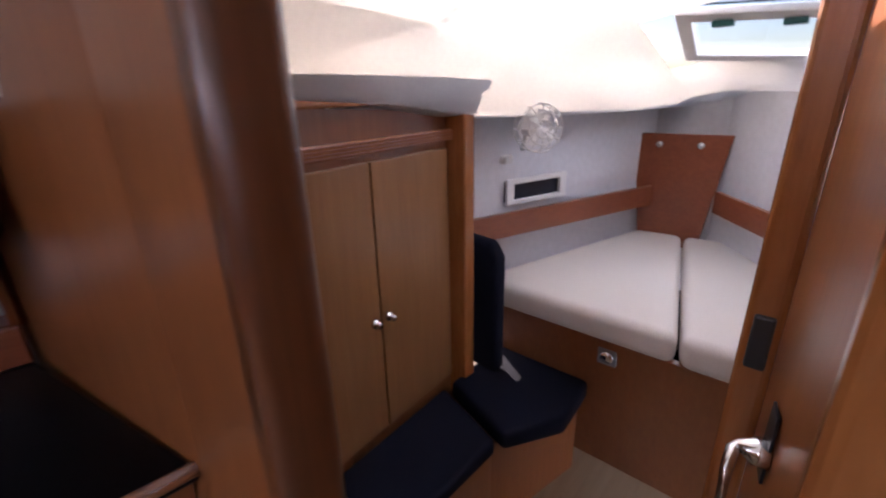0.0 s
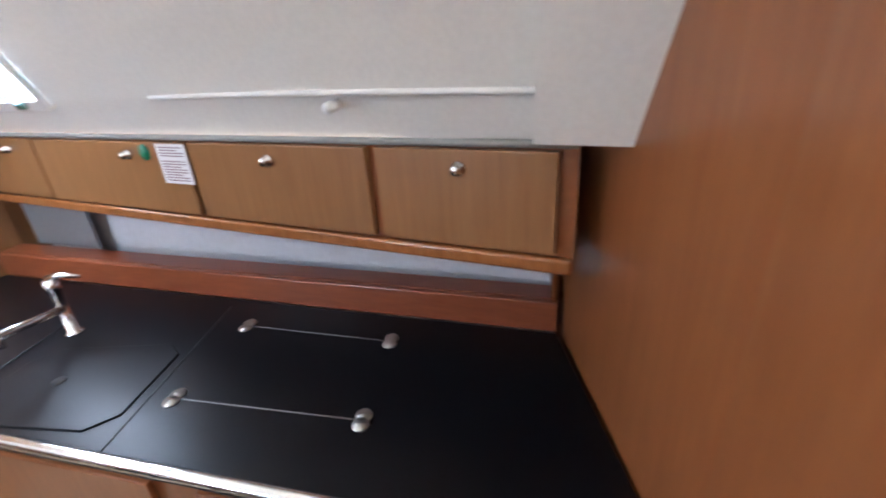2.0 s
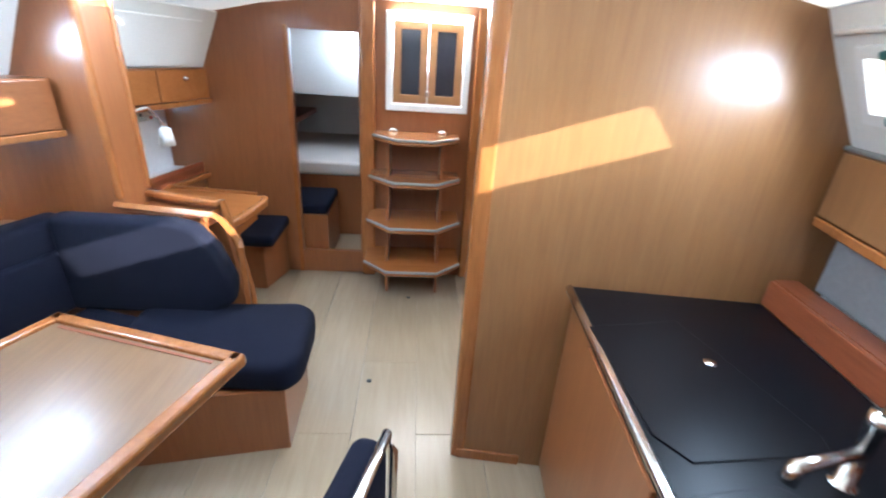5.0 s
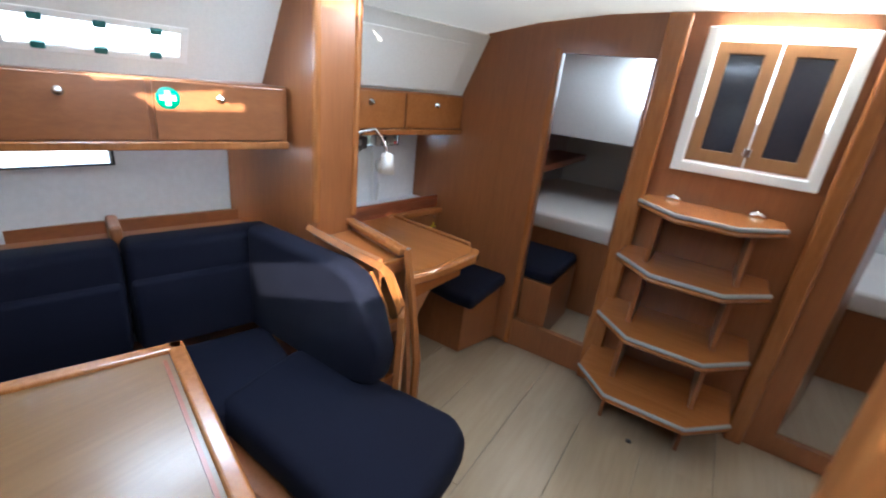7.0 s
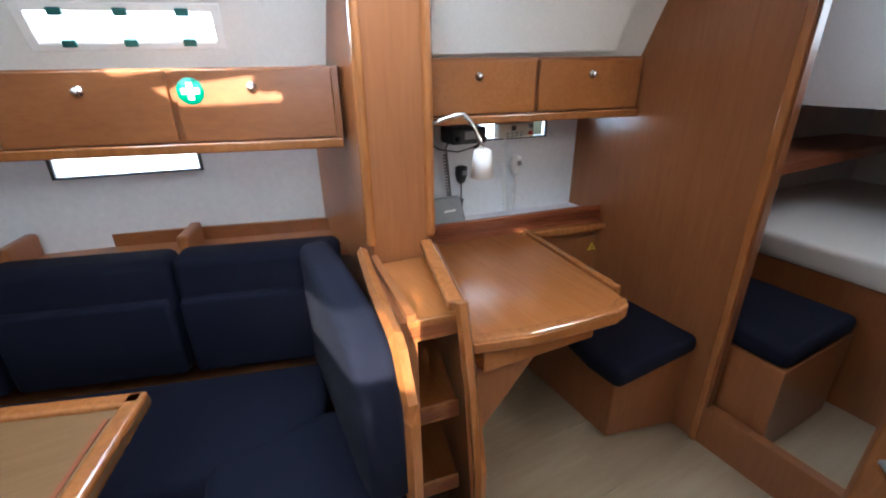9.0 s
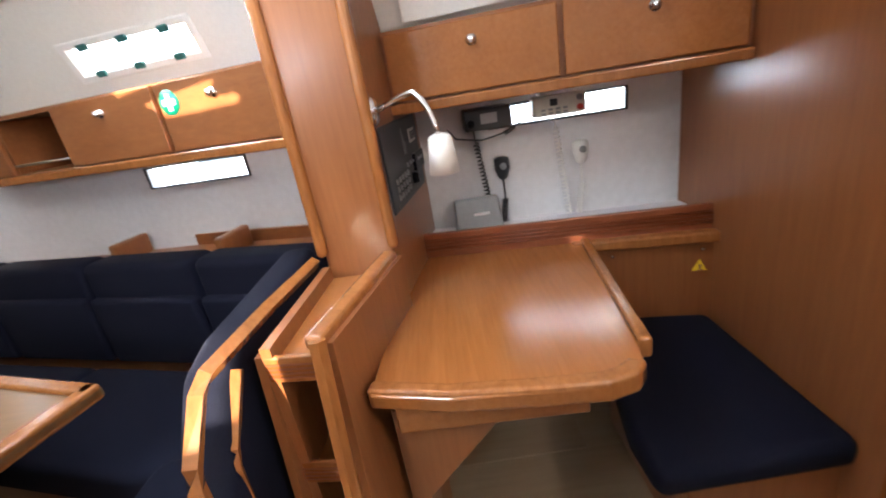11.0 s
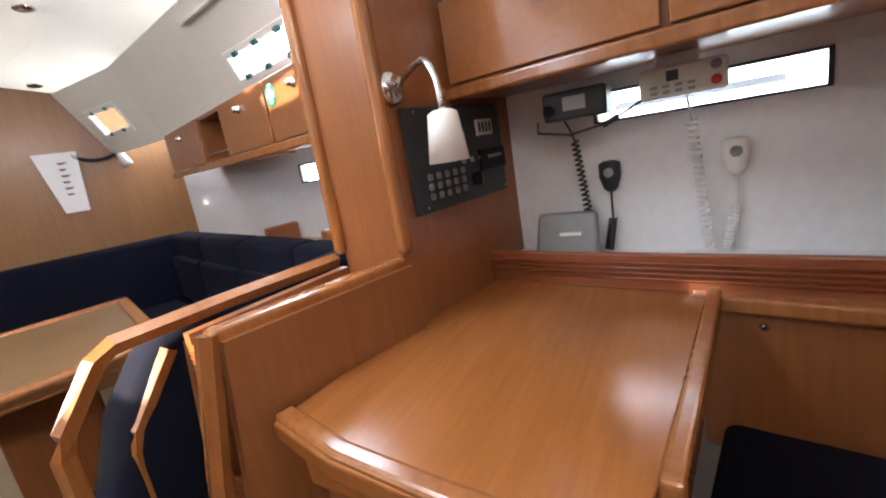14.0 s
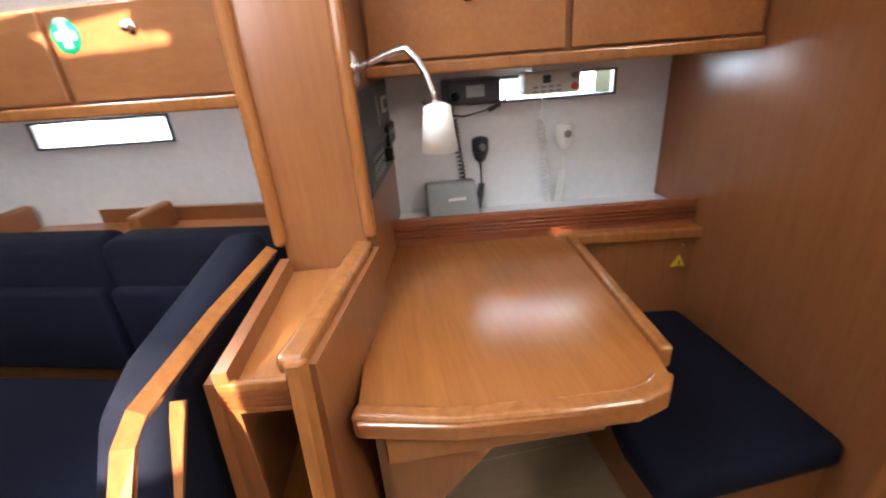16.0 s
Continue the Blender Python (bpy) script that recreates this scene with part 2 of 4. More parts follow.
# partition between galley and passage
PA, PB = (-0.13, 1.755), (-1.21, 1.9186)
part = wall("wall_galley_end", SATIN, PA, PB, 0.0, 1.86, -0.05)
tagged(part, "satin cherry partition at the end of the galley", "wall", kind="structure")
low = wall("wall_galley_corner", SATIN, (-1.212, 1.919), (-1.36, 1.94), 0.0, 1.45, -0.05)
tagged(low, "cherry panel end behind the lockers", "wall", kind="structure")
edge = prism("trim", SOLID, [(-0.105, 1.695), (-0.105, 1.763), (-0.165, 1.767), (-0.165, 1.695)], 0, 1.88, None, 0.012, 3)
tagged(edge, "rounded solid wood edge of the partition", "trim", kind="structure")
skirt = prism("baseboard", SOLID, strip(between(PA, PB, 0.0, 0.0), between(PA, PB, 0.25), -0.012), 0, 0.05, None, 0.004)
tagged(skirt, "low wooden skirting at the partition foot", "baseboard", kind="structure")

# galley fore bulkhead and fore cabin doorway
gf = prism("wall_galley_fore", WOOD_V, [(-1.3, 3.98), (-0.82, 4.018), (-0.24, 4.118), (0.01, 4.125), (0.01, 4.165), (-0.24, 4.16), (-1.3, 4.04)], 0, 1.9)
tagged(gf, "glossy cherry bulkhead at the fore end of the galley", "wall", kind="structure")
jamb = prism("trim", POSTW, [(0.062, 4.108), (0.066, 4.178), (0.008, 4.184), (0.002, 4.114)], 0, 1.9, None, 0.018, 4, True)
tagged(jamb, "dark rounded door post of solid wood", "trim", kind="structure")
sf = wall("wall_fore", SATIN, (2.56, 3.375), (0.43, 4.25), 0.0, 1.9, 0.04)
tagged(sf, "satin cherry bulkhead at the fore end of the saloon", "wall", kind="structure")
jamb2 = prism("trim", SOLID, [(0.40, 4.235), (0.45, 4.22), (0.46, 4.31), (0.41, 4.32)], 0, 1.9, None, 0.012, 3)
tagged(jamb2, "solid wood door post", "trim", kind="structure")
tagged(prism("trim", SOLID, [(0.328, 4.74), (0.378, 4.735), (0.388, 4.82), (0.333, 4.825)], 0.06, 1.80, None, 0.01, 3), "solid wood door post of the fore cabin", "trim", kind="structure")
fore_door = root("door_1", "open cherry door to the fore cabin with chrome handle", "door", kind="structure")
prism("leaf", WOOD_V, strip((0.378, 4.73), (0.468, 4.28), 0.03), 0.08, 1.80, fore_door, 0.003)
tube("handle", CHROME, [(0.400, 4.62, 0.97), (0.382, 4.617, 0.97), (0.364, 4.614, 0.97), (0.359, 4.61, 0.965), (0.359, 4.58, 0.955), (0.361, 4.572, 0.87)], [0.022, 0.02, 0.009, 0.009, 0.008, 0.006], fore_door, 10)
prism("lock_plate", DARK, strip((0.3925, 4.645), (0.4005, 4.605), -0.004), 0.93, 1.04, fore_door, 0.001)
tagged(box("switch_plate", DARK, 0.341, 0.369, 4.726, 4.739, 1.03, 1.12, None, 0.004), "dark double switch on the door post", "switch")

# coachroof side liners, hull linings and ceiling
PL0, PL1 = (-1.19, 1.90), (-0.60, 4.02)
liner_p = sheet("wall_liner_port", WHITE, (-1.19, 1.90, 1.455), (-0.595, 4.05, 1.455), (-0.43, 4.05, 1.80), (-0.985, 1.89, 1.80), -0.03, [(0.06, 0.33, 0.28, 0.70)])
tagged(liner_p, "white moulded coachroof side with a window", "wall", kind="structure")
liner_s = sheet("wall_liner_starboard", WHITE, (1.505, 0.0, 1.46), (2.16, 2.9, 1.43), (2.0, 2.95, 1.80), (1.365, 0.0, 1.79), 0.03, [(0.5, 0.65, 0.2, 0.41)])
tagged(liner_s, "white moulded coachroof side with windows", "wall", kind="structure")
liner_s2 = sheet("wall_liner_fore", WHITE, (2.16, 2.9, 1.43), (2.2, 3.75, 1.42), (2.0, 3.8, 1.80), (2.0, 2.95, 1.80), 0.03, [(0.25, 0.6, 0.28, 0.6)])
tagged(liner_s2, "white moulded coachroof side near the fore bulkhead", "wall", kind="structure")
hull_p = wall("wall_hull_port", HULL, (-1.3, 1.90), (-0.93, 4.08), 0.0, 1.5, -0.03)
tagged(hull_p, "white hull lining behind the galley", "wall", kind="structure")
hull_s = sheet("wall_hull_starboard", HULL, (2.02, 0.9, 0.0), (2.5, 3.4, 0.0), (2.5, 3.4, 1.5), (2.02, 0.9, 1.5), 0.03, [(0.275, 0.455, 0.725, 0.778)])
tagged(hull_s, "white hull lining with a long narrow port", "wall", kind="structure")
hull_s2 = wall("wall_hull_fore", HULL, (2.5, 3.4), (2.4, 3.75), 0.0, 1.5, 0.03)
tagged(hull_s2, "white hull lining by the fore bulkhead", "wall", kind="structure")
hull_n = sheet("wall_hull_nav", HULL, (1.80, -0.02, 0.0), (1.93, 0.93, 0.0), (1.93, 0.93, 1.5), (1.80, -0.02, 1.5), 0.03, [(0.20, 0.67, 0.76, 0.803)])
tagged(hull_n, "white hull lining behind the chart table", "wall", kind="structure")

bm = bmesh.new()
rows = []
for y in (-0.05, 1.0, 1.35, 2.0, 2.4, 2.95, 3.3, 4.3):
    s = min(1.365 + (y + 0.05) * 0.217, 2.02)
    p = -0.99 + (y - 1.89) * 0.257 if y > 1.0 else -1.2
    rows.append((y, p - 0.03, s + 0.03))
# ceiling: cambered strips with a hatch opening
def ceiling_z(x, p, s):
    u = (x - (p + s) / 2) / ((s - p) / 2)
    return 1.93 - 0.135 * abs(u) ** 2.6
cols = (0, 0.12, 0.25, 0.38, 0.5, 0.62, 0.75, 0.88, 1)
grid = [[bm.verts.new((p + (s - p) * c, y, ceiling_z(p + (s - p) * c, p, s))) for c in cols] for y, p, s in rows]
for i in range(len(rows) - 1):
    for j in range(len(cols) - 1):
        if (i, j) in ((3, 3), (1, 6)):
            continue
        bm.faces.new((grid[i][j], grid[i][j + 1], grid[i + 1][j + 1], grid[i + 1][j]))
bmesh.ops.solidify(bm, geom=bm.faces[:], thickness=-0.03)
tagged(finish("ceiling", bm, WHITE), "white cambered headliner with deck hatches", "ceiling", kind="structure")


def deck_hatch(corner_a, corner_b, z, label):
    (x0, y0), (x1, y1) = corner_a, corner_b
    r = root("deck_hatch", label, "hatch", "deck hatches")
    sheet("frame", PLASTIC, (x0 - 0.05, y0 - 0.05, z), (x1 + 0.05, y0 - 0.05, z), (x1 + 0.05, y1 + 0.05, z), (x0 - 0.05, y1 + 0.05, z), 0.025,
          [(0.14, 0.86, 0.14, 0.86)], r, 0.004)
    pane = box("pane", GLASS, x0, x1, y0, y1, z + 0.03, z + 0.038, r, 0)
    pane.visible_shadow = False
    for u in (0.25, 0.75):
        box("handle", TEAL, x0 + (x1 - x0) * u - 0.03, x0 + (x1 - x0) * u + 0.03, y0 + 0.0, y0 + 0.035, z - 0.012, z + 0.01, r, 0.004)
    return r


deck_hatch((0.06, 2.03), (0.38, 2.37), 1.905, "large deck hatch in the saloon headliner")
deck_hatch((1.0, 1.03), (1.27, 1.32), 1.85, "small deck hatch above the chart table")

# ---- galley ----
CF0, CF1, CB0, CB1 = (-0.445, 1.845), (-0.245, 4.115), (-1.09, 1.93), (-0.815, 4.0)
galley = root("galley_unit", "cherry galley unit with a black worktop and steel rail", "kitchen unit")
prism("body", WOOD_V, [(-0.475, 1.85), (-0.275, 4.11), CB1, CB0], 0.06, 0.895, galley, 0.004)
prism("worktop", BLACK, [CF0, CF1, CB1, CB0], 0.897, 0.922, galley, 0.005)
tube("rail", CHROME, [(*between(CF0, CF1, k / 12, 0.012), 0.912) for k in range(13)], 0.014, galley, 10)
for k in (0.22, 0.48, 0.74):
    a, b = between((-0.475, 1.85), (-0.275, 4.11), k - 0.105, -0.002), between((-0.475, 1.85), (-0.275, 4.11), k + 0.105, -0.002)
    d = prism("door", WOOD_V, strip(a, b, -0.014), 0.12, 0.86, galley, 0.004)
    knob((*between(a, b, 0.92, -0.014), 0.74), (1, -0.08, 0), parent=d)
add = [(-0.395, 2.7), (-0.43, 2.64), (-0.60, 2.62), (-0.66, 2.66), (-0.70, 2.97), (-0.66, 3.02), (-0.45, 3.04), (-0.40, 2.99)]
prism("sink_lid", BLACK, add, 0.921, 0.926, galley, 0.002)
lid2 = [(-0.43, 2.10), (-0.72, 2.06), (-0.80, 2.5), (-0.78, 2.55), (-0.47, 2.57), (-0.42, 2.5)]
prism("sink_lid", BLACK, lid2, 0.921, 0.926, galley, 0.002)
for p in ((-0.537, 2.785), (-0.70, 2.26)):
    tube("finger_hole", DARK if p[1] > 2.5 else CHROME, [(*p, 0.922), (*p, 0.929)], [0.018, 0.016], galley, 14)
for a, b in (((-0.80, 3.134), (-0.752, 3.572)), ((-0.51, 3.125), (-0.482, 3.582))):
    tube("seam", GREY, [(*a, 0.922), (*b, 0.922)], 0.0014, galley, 5)
    for p in (a, b):
        for dx in (-0.012, 0.012):
            tube("hinge", STEEL, [(p[0] + dx, p[1], 0.921), (p[0] + dx, p[1], 0.926)], [0.019, 0.018], galley, 16)
tube("seam", DARK, [(-0.34, 3.08, 0.922), (-0.90, 3.02, 0.922)], 0.002, galley, 5)

tap = root("tap", "chrome swivel mixer tap standing on the worktop", "tap")
bx, by = -0.738, 2.615
tube("column", CHROME, [(bx, by, 0.92), (bx, by, 0.928), (bx, by, 0.93), (bx, by, 1.06), (bx, by, 1.065), (bx, by, 1.10)], [0.024, 0.024, 0.015, 0.015, 0.019, 0.018], tap, 14)
tube("spout", CHROME, [(bx, by, 1.005), (bx + 0.1, by + 0.035, 1.03), (bx + 0.215, by + 0.078, 1.062), (bx + 0.222, by + 0.08, 1.035)], [0.012, 0.011, 0.012, 0.015], tap, 10)
tube("lever", CHROME, [(bx, by, 1.10), (bx - 0.01, by + 0.03, 1.108), (bx - 0.02, by + 0.08, 1.10)], [0.014, 0.008, 0.006], tap, 8)

fiddle = prism("splashback", RED, strip((-1.09, 1.93), (-0.815, 4.0), 0.018), 0.922, 1.01, None, 0.004)
tagged(fiddle, "red mahogany upstand behind the worktop", "trim", kind="structure")
ledge = prism("ledge", RED, [(-1.108, 1.93), (-0.833, 4.0), (-0.90, 4.03), (-1.19, 1.93)], 1.0, 1.012)
tagged(ledge, "narrow wooden ledge along the hull", "shelf", kind="structure")
endp = prism("trim", WOOD_V, [(-0.93, 4.03), (-0.83, 4.0), (-0.82, 3.985), (-0.93, 3.99)], 1.0, 1.23)
tagged(endp, "wooden cheek at the end of the shelf", "trim", kind="structure")
grey = wall("panel_galley", GREY, (-1.22, 1.97), (-1.16, 2.32), 1.0, 1.24, -0.01)
tagged(grey, "grey panel under the lockers by the partition", "panel", kind="structure")

LG0, LG1 = (-1.175, 1.93), (-0.606, 4.0)
lockers = root("overhead_locker", "row of cherry overhead lockers above the galley", "cabinet")
prism("body", WOOD_Y, [LG0, LG1, (-0.93, 4.05), (-1.28, 1.93)], 1.215, 1.45, lockers)
prism("rail", SOLID, strip(LG0, LG1, -0.022), 1.208, 1.238, lockers, 0.006, 3)
for k0, k1 in ((0.0, 0.215), (0.22, 0.545), (0.555, 0.803), (0.813, 0.985)):
    a, b = between(LG0, LG1, k0, 0), between(LG0, LG1, k1, 0)
    d = prism("door", SATIN, strip(a, b, -0.016), 1.243, 1.438, lockers, 0.003)
    mid = 0.68 if k0 < 0.3 else 0.5
    knob((*between(a, b, mid, -0.016), 1.402), (0.96, -0.28, 0), parent=d)
track = tube("curtain_rail", RUBBER, [(*between(LG0, LG1, k / 10, -0.012), 1.45) for k in range(11)], 0.008)
tagged(track, "grey rubber edge strip above the lockers", "trim", kind="structure")

notice = root("notice", "white printed notice sheet taped to a locker door", "notice")
na, nb = between(LG0, LG1, 0.50, -0.018), between(LG0, LG1, 0.553, -0.018)
prism("sheet", PAPER, strip(na, nb, -0.0015), 1.33, 1.435, notice)
for i in range(13):
    if i != 8:
        prism("text_line", INK, strip(between(na, nb, 0.1, -0.0017), between(na, nb, 0.9 - 0.2 * (i % 3 == 2), -0.0017), -0.0006), 1.338 + i * 0.0072, 1.3405 + i * 0.0072, notice)
st = tube("sticker", GREEN, [(*between(LG0, LG1, 0.475, -0.016), 1.41), (*between(LG0, LG1, 0.475, -0.018), 1.41)], 0.022, None, 18)
tagged(st, "round green sticker on a locker door", "sticker")
for t0, t1 in ((0.52, 0.97),):
    blind = tube("blind_rail", PLASTIC, [(-1.143 + 0.585 * t + 0.012, 1.94 + 2.1 * t, 1.535 + 0.015 * math.sin(3 * t)) for t in np.linspace(t0, t1, 9)], 0.006)
    tagged(blind, "white blind rail along the coachroof side", "blind rail")
catch = tube("catch", PLASTIC, [(-0.69, 3.55, 1.525), (-0.66, 3.54, 1.52)], 0.011)
tagged(catch, "small white blind catch", "catch")
coam = sheet("trim_fore", WHITE, (-0.585, 3.92, 1.455), (-0.53, 4.09, 1.455), (-0.36, 4.09, 1.83), (-0.42, 3.92, 1.83), -0.05)
tagged(coam, "white moulded corner rib by the bulkhead", "trim", kind="structure")


def deck_window(a, b, c, d, inward, hinges, label, outside=True):
    """Opening window set in a sloped liner: a b c d clockwise corners of the pane, inward the liner's inner normal."""
    a, b, c, d = (Vector(p) for p in (a, b, c, d))
    n = Vector(inward).normalized()
    r = root("deck_window", label, "window", "coachroof windows")
    u, v = (b - a).normalized() * 0.022, (d - a).normalized() * 0.022
    ob = sheet("frame", PLASTIC, a - u - v + n * 0.004, b + u - v + n * 0.004, c + u + v + n * 0.004, d - u + v + n * 0.004, 0.012, [(0.05, 0.95, 0.16, 0.84)], r, 0.003)
    g = sheet("pane", GLASS, a - n * 0.012, b - n * 0.012, c - n * 0.012, d - n * 0.012, 0.006, (), r)
    g.visible_shadow = False
    for k in range(hinges):
        for base, far in ((a, b), (d, c)):
            p = base.lerp(far, (k + 0.5) / hinges) + n * 0.012
            w = (far - base).normalized() * 0.017
            sheet("clasp", TEAL, p - w - v * 0.45, p + w - v * 0.45, p + w + v * 0.45, p - w + v * 0.45, 0.014, (), r, 0.003)
    if not outside:
        return r
    o = sheet("backdrop", DAY, a - n * 0.3 - v * 16 - u * 12, b - n * 0.3 - v * 16 + u * 12, c - n * 0.3 + v * 24 + u * 12, d - n * 0.3 + v * 24 - u * 12, 0.005)
    tagged(o, "bright daylight outside the window", "backdrop", kind="structure")
    return r


def on(a, b, c, d, s, t):
    a, b, c, d = (Vector(p) for p in (a, b, c, d))
    return (a * (1 - s) + b * s) * (1 - t) + (d * (1 - s) + c * s) * t


LP = ((-1.19, 1.90, 1.455), (-0.595, 4.05, 1.455), (-0.43, 4.05, 1.80), (-0.985, 1.89, 1.80))
deck_window(*(on(*LP, s, t) for s, t in ((0.06, 0.28), (0.33, 0.28), (0.33, 0.70), (0.06, 0.70))), (0.84, -0.24, -0.5), 3, "hinged coachroof window above the galley", False)
LS = ((1.505, 0.0, 1.46), (2.16, 2.9, 1.43), (2.0, 2.95, 1.80), (1.365, 0.0, 1.79))
deck_window(*(on(*LS, s, t) for s, t in ((0.5, 0.2), (0.65, 0.2), (0.65, 0.41), (0.5, 0.41))), (-0.9, 0.2, -0.4), 3, "hinged coachroof window above the settee")
LF = ((2.16, 2.9, 1.43), (2.2, 3.75, 1.42), (2.0, 3.8, 1.80), (2.0, 2.95, 1.80))
deck_window(*(on(*LF, s, t) for s, t in ((0.25, 0.28), (0.6, 0.28), (0.6, 0.6), (0.25, 0.6))), (-0.9, 0.05, -0.4), 2, "hinged coachroof window near the fore bulkhead")
for p0, p1 in ((on(*LS, 0.45, 0.85), on(*LS, 0.69, 0.85)), (on(*LP, 0.02, 0.86), on(*LP, 0.36, 0.86))):
    tagged(tube("blind_rail", PLASTIC, [p0 + Vector((-0.01 if p0.x > 0 else 0.01, 0, -0.01)), p1 + Vector((-0.01 if p0.x > 0 else 0.01, 0, -0.01))], 0.008), "white blind rail above a coachroof window", "blind rail")
blindbox = sheet("roller_blind", WHITE, on(*LS, 0.05, 0.1) + Vector((-0.022, 0, -0.012)), on(*LS, 0.29, 0.1) + Vector((-0.022, 0, -0.012)), on(*LS, 0.29, 0.85) + Vector((-0.022, 0, -0.012)), on(*LS, 0.05, 0.85) + Vector((-0.022, 0, -0.012)), 0.012, (), None, 0.004)
tagged(blindbox, "closed white blind panel above the chart lockers", "blind")

# ---- steps and companionway ----
steps = root("companionway_steps", "cherry companionway steps with grey tread edges", "stairs")
SX = 0.10
for k, z in enumerate((0.24, 0.548, 0.855, 1.125)):
    w, dpt = (0.345, 0.325, 0.31, 0.285)[k], 0.45 - 0.035 * k
    pts = [(SX - w, 0.004), (SX + w, 0.004), (SX + w, dpt - 0.17), (SX + w - 0.17, dpt), (SX - w + 0.17, dpt), (SX - w, dpt - 0.17)]
    prism("tread", WOOD_X, pts, z - 0.03, z, steps, 0.005)
    tube("tread_edge", RUBBER, [(SX + w, dpt - 0.17, z - 0.006), *[(x, y, z - 0.006) for x, y in pts[3:5]], (SX - w, dpt - 0.17, z - 0.006)], 0.009, steps, 6)
    tube("tread_edge", SOLID, [(SX + w - 0.002, dpt - 0.175, z - 0.026), *[(x, y - 0.006, z - 0.03) for x, y in pts[3:5]], (SX - w, dpt - 0.178, z - 0.03)], 0.010, steps, 6)
for x, wide in ((SX - 0.19, 0.02), (SX + 0.17, 0.02)):
    bm = bmesh.new()
    add_prism(bm, [(0.004, 0.0), (0.30, 0.0), (0.22, 1.095), (0.004, 1.095)], x, x + wide)
    for v in bm.verts:
        v.co = (v.co.z, v.co.x, v.co.y)
    finish("stringer", bm, WOOD_V, steps, 0.003)
box("back", WOOD_V, SX - 0.2, SX + 0.2, 0.004, 0.02, 0.0, 1.095, steps)
for x in (-0.08, 0.26):
    tube("hinge", CHROME, [(x - 0.03, 0.03, 1.129), (x, 0.028, 1.135), (x + 0.03, 0.03, 1.129)], [0.014, 0.018, 0.014], steps, 8)

hatch = root("companionway_door", "pair of companionway doors with dark panes in a white frame", "door", kind="structure")
wall("frame", PLASTIC, (-0.245, 0.008), (0.315, 0.008), 1.265, 1.87, -0.02, [(0.045, 0.515, 1.31, 1.86)], hatch, 0.006)
for x0, x1 in ((-0.198, 0.032), (0.038, 0.268)):
    wall("leaf", SATIN, (x0, -0.012), (x1, -0.012), 1.315, 1.82, 0.02, [(0.052, 0.178, 1.37, 1.77)], hatch, 0.004)
    box("pane", SMOKED, x0 + 0.045, x1 - 0.045, -0.03, -0.022, 1.36, 1.78, hatch, 0)
box("lock", CHROME, 0.022, 0.05, -0.012, 0.004, 1.36, 1.4, hatch)
side = [(0.385, 0.485), (-0.355, -0.275)]
for x0, x1 in side:
    tagged(box("trim", SOLID, x0, x1, 0.003, 0.045, 0.0, 1.92, None, 0.014, 3), "rounded solid wood door post", "trim", kind="structure")
tagged(box("trim", SOLID, 0.945, 0.975, 0.003, 0.012, 0.0, 1.75, None, 0.004), "slim door frame of solid wood", "trim", kind="structure")
tagged(box("trim", SOLID, -0.96, -0.93, 0.003, 0.015, 0.08, 1.79, None, 0.004), "slim door frame of solid wood", "trim", kind="structure")
tagged(box("backdrop", DAY, -0.6, 0.7, -0.75, -0.7, 1.5, 2.6), "bright daylight above the companionway", "backdrop", kind="structure")
cab_door = root("cabin_door", "half-open cherry cabin door with a chrome handle", "door", kind="structure")
prism("leaf", WOOD_V, strip((-0.475, -0.03), (-0.62, -0.47), 0.028), 0.1, 1.77, cab_door, 0.004)
tube("handle", CHROME, [(-0.57, -0.45, 0.95), (-0.54, -0.46, 0.95), (-0.54, -0.36, 0.95)], 0.009, cab_door)

# ---- aft cabins ----
tagged(wall("wall_aft_cabin", WHITE, (-1.4, -2.1), (2.0, -2.1), 0, 1.9, 0.03), "white end wall of the aft cabins", "wall", kind="structure")
tagged(wall("wall_aft_mid", WOOD_V, (0.38, -0.05), (0.38, -2.1), 0, 1.9, 0.03), "cherry wall beside the aft cabin", "wall", kind="structure")
tagged(wall("wall_engine", WOOD_V, (-0.33, -0.05), (-0.33, -2.1), 0, 1.45, -0.03), "cherry wall beside the engine space", "wall", kind="structure")
tagged(wall("wall_aft_starboard", HULL, (1.75, 0.0), (1.45, -2.1), 0, 1.9, -0.03), "white hull lining of the aft cabin", "wall", kind="structure")
tagged(wall("wall_aft_port", HULL, (-1.35, 2.0), (-1.35, -2.1), 0, 1.9, 0.03), "white hull lining on the port side", "wall", kind="structure")
tagged(box("ceiling_aft", WHITE, 0.36, 2.0, -2.15, -0.04, 1.82, 1.85), "white headliner of the aft cabin", "ceiling", kind="structure")
tagged(box("ceiling_aft_port", WHITE, -1.4, -0.3, -2.15, -0.04, 1.82, 1.85), "white headliner of the port aft cabin", "ceiling", kind="structure")
tagged(sheet("ceiling_step", WHITE, (0.4, -0.95, 1.25), (1.7, -0.95, 1.25), (1.7, -0.8, 1.82), (0.4, -0.8, 1.82), 0.02), "white moulded underside of the cockpit", "ceiling", kind="structure")
tagged(box("berth", WOOD_V, 0.42, 1.6, -2.05, -0.62, 0.07, 0.62), "cherry berth box of the aft cabin", "bed")
tagged(prism("mattress", CREAM, [(0.42, -2.05), (1.5, -2.05), (1.6, -0.6), (0.42, -0.6)], 0.62, 0.74, None, 0.03, 4, True), "cream mattress on the aft berth", "mattress")
tagged(box("shelf", RED, 1.2, 1.66, -1.9, -0.08, 0.98, 1.03), "dark wooden shelf along the hull", "shelf")
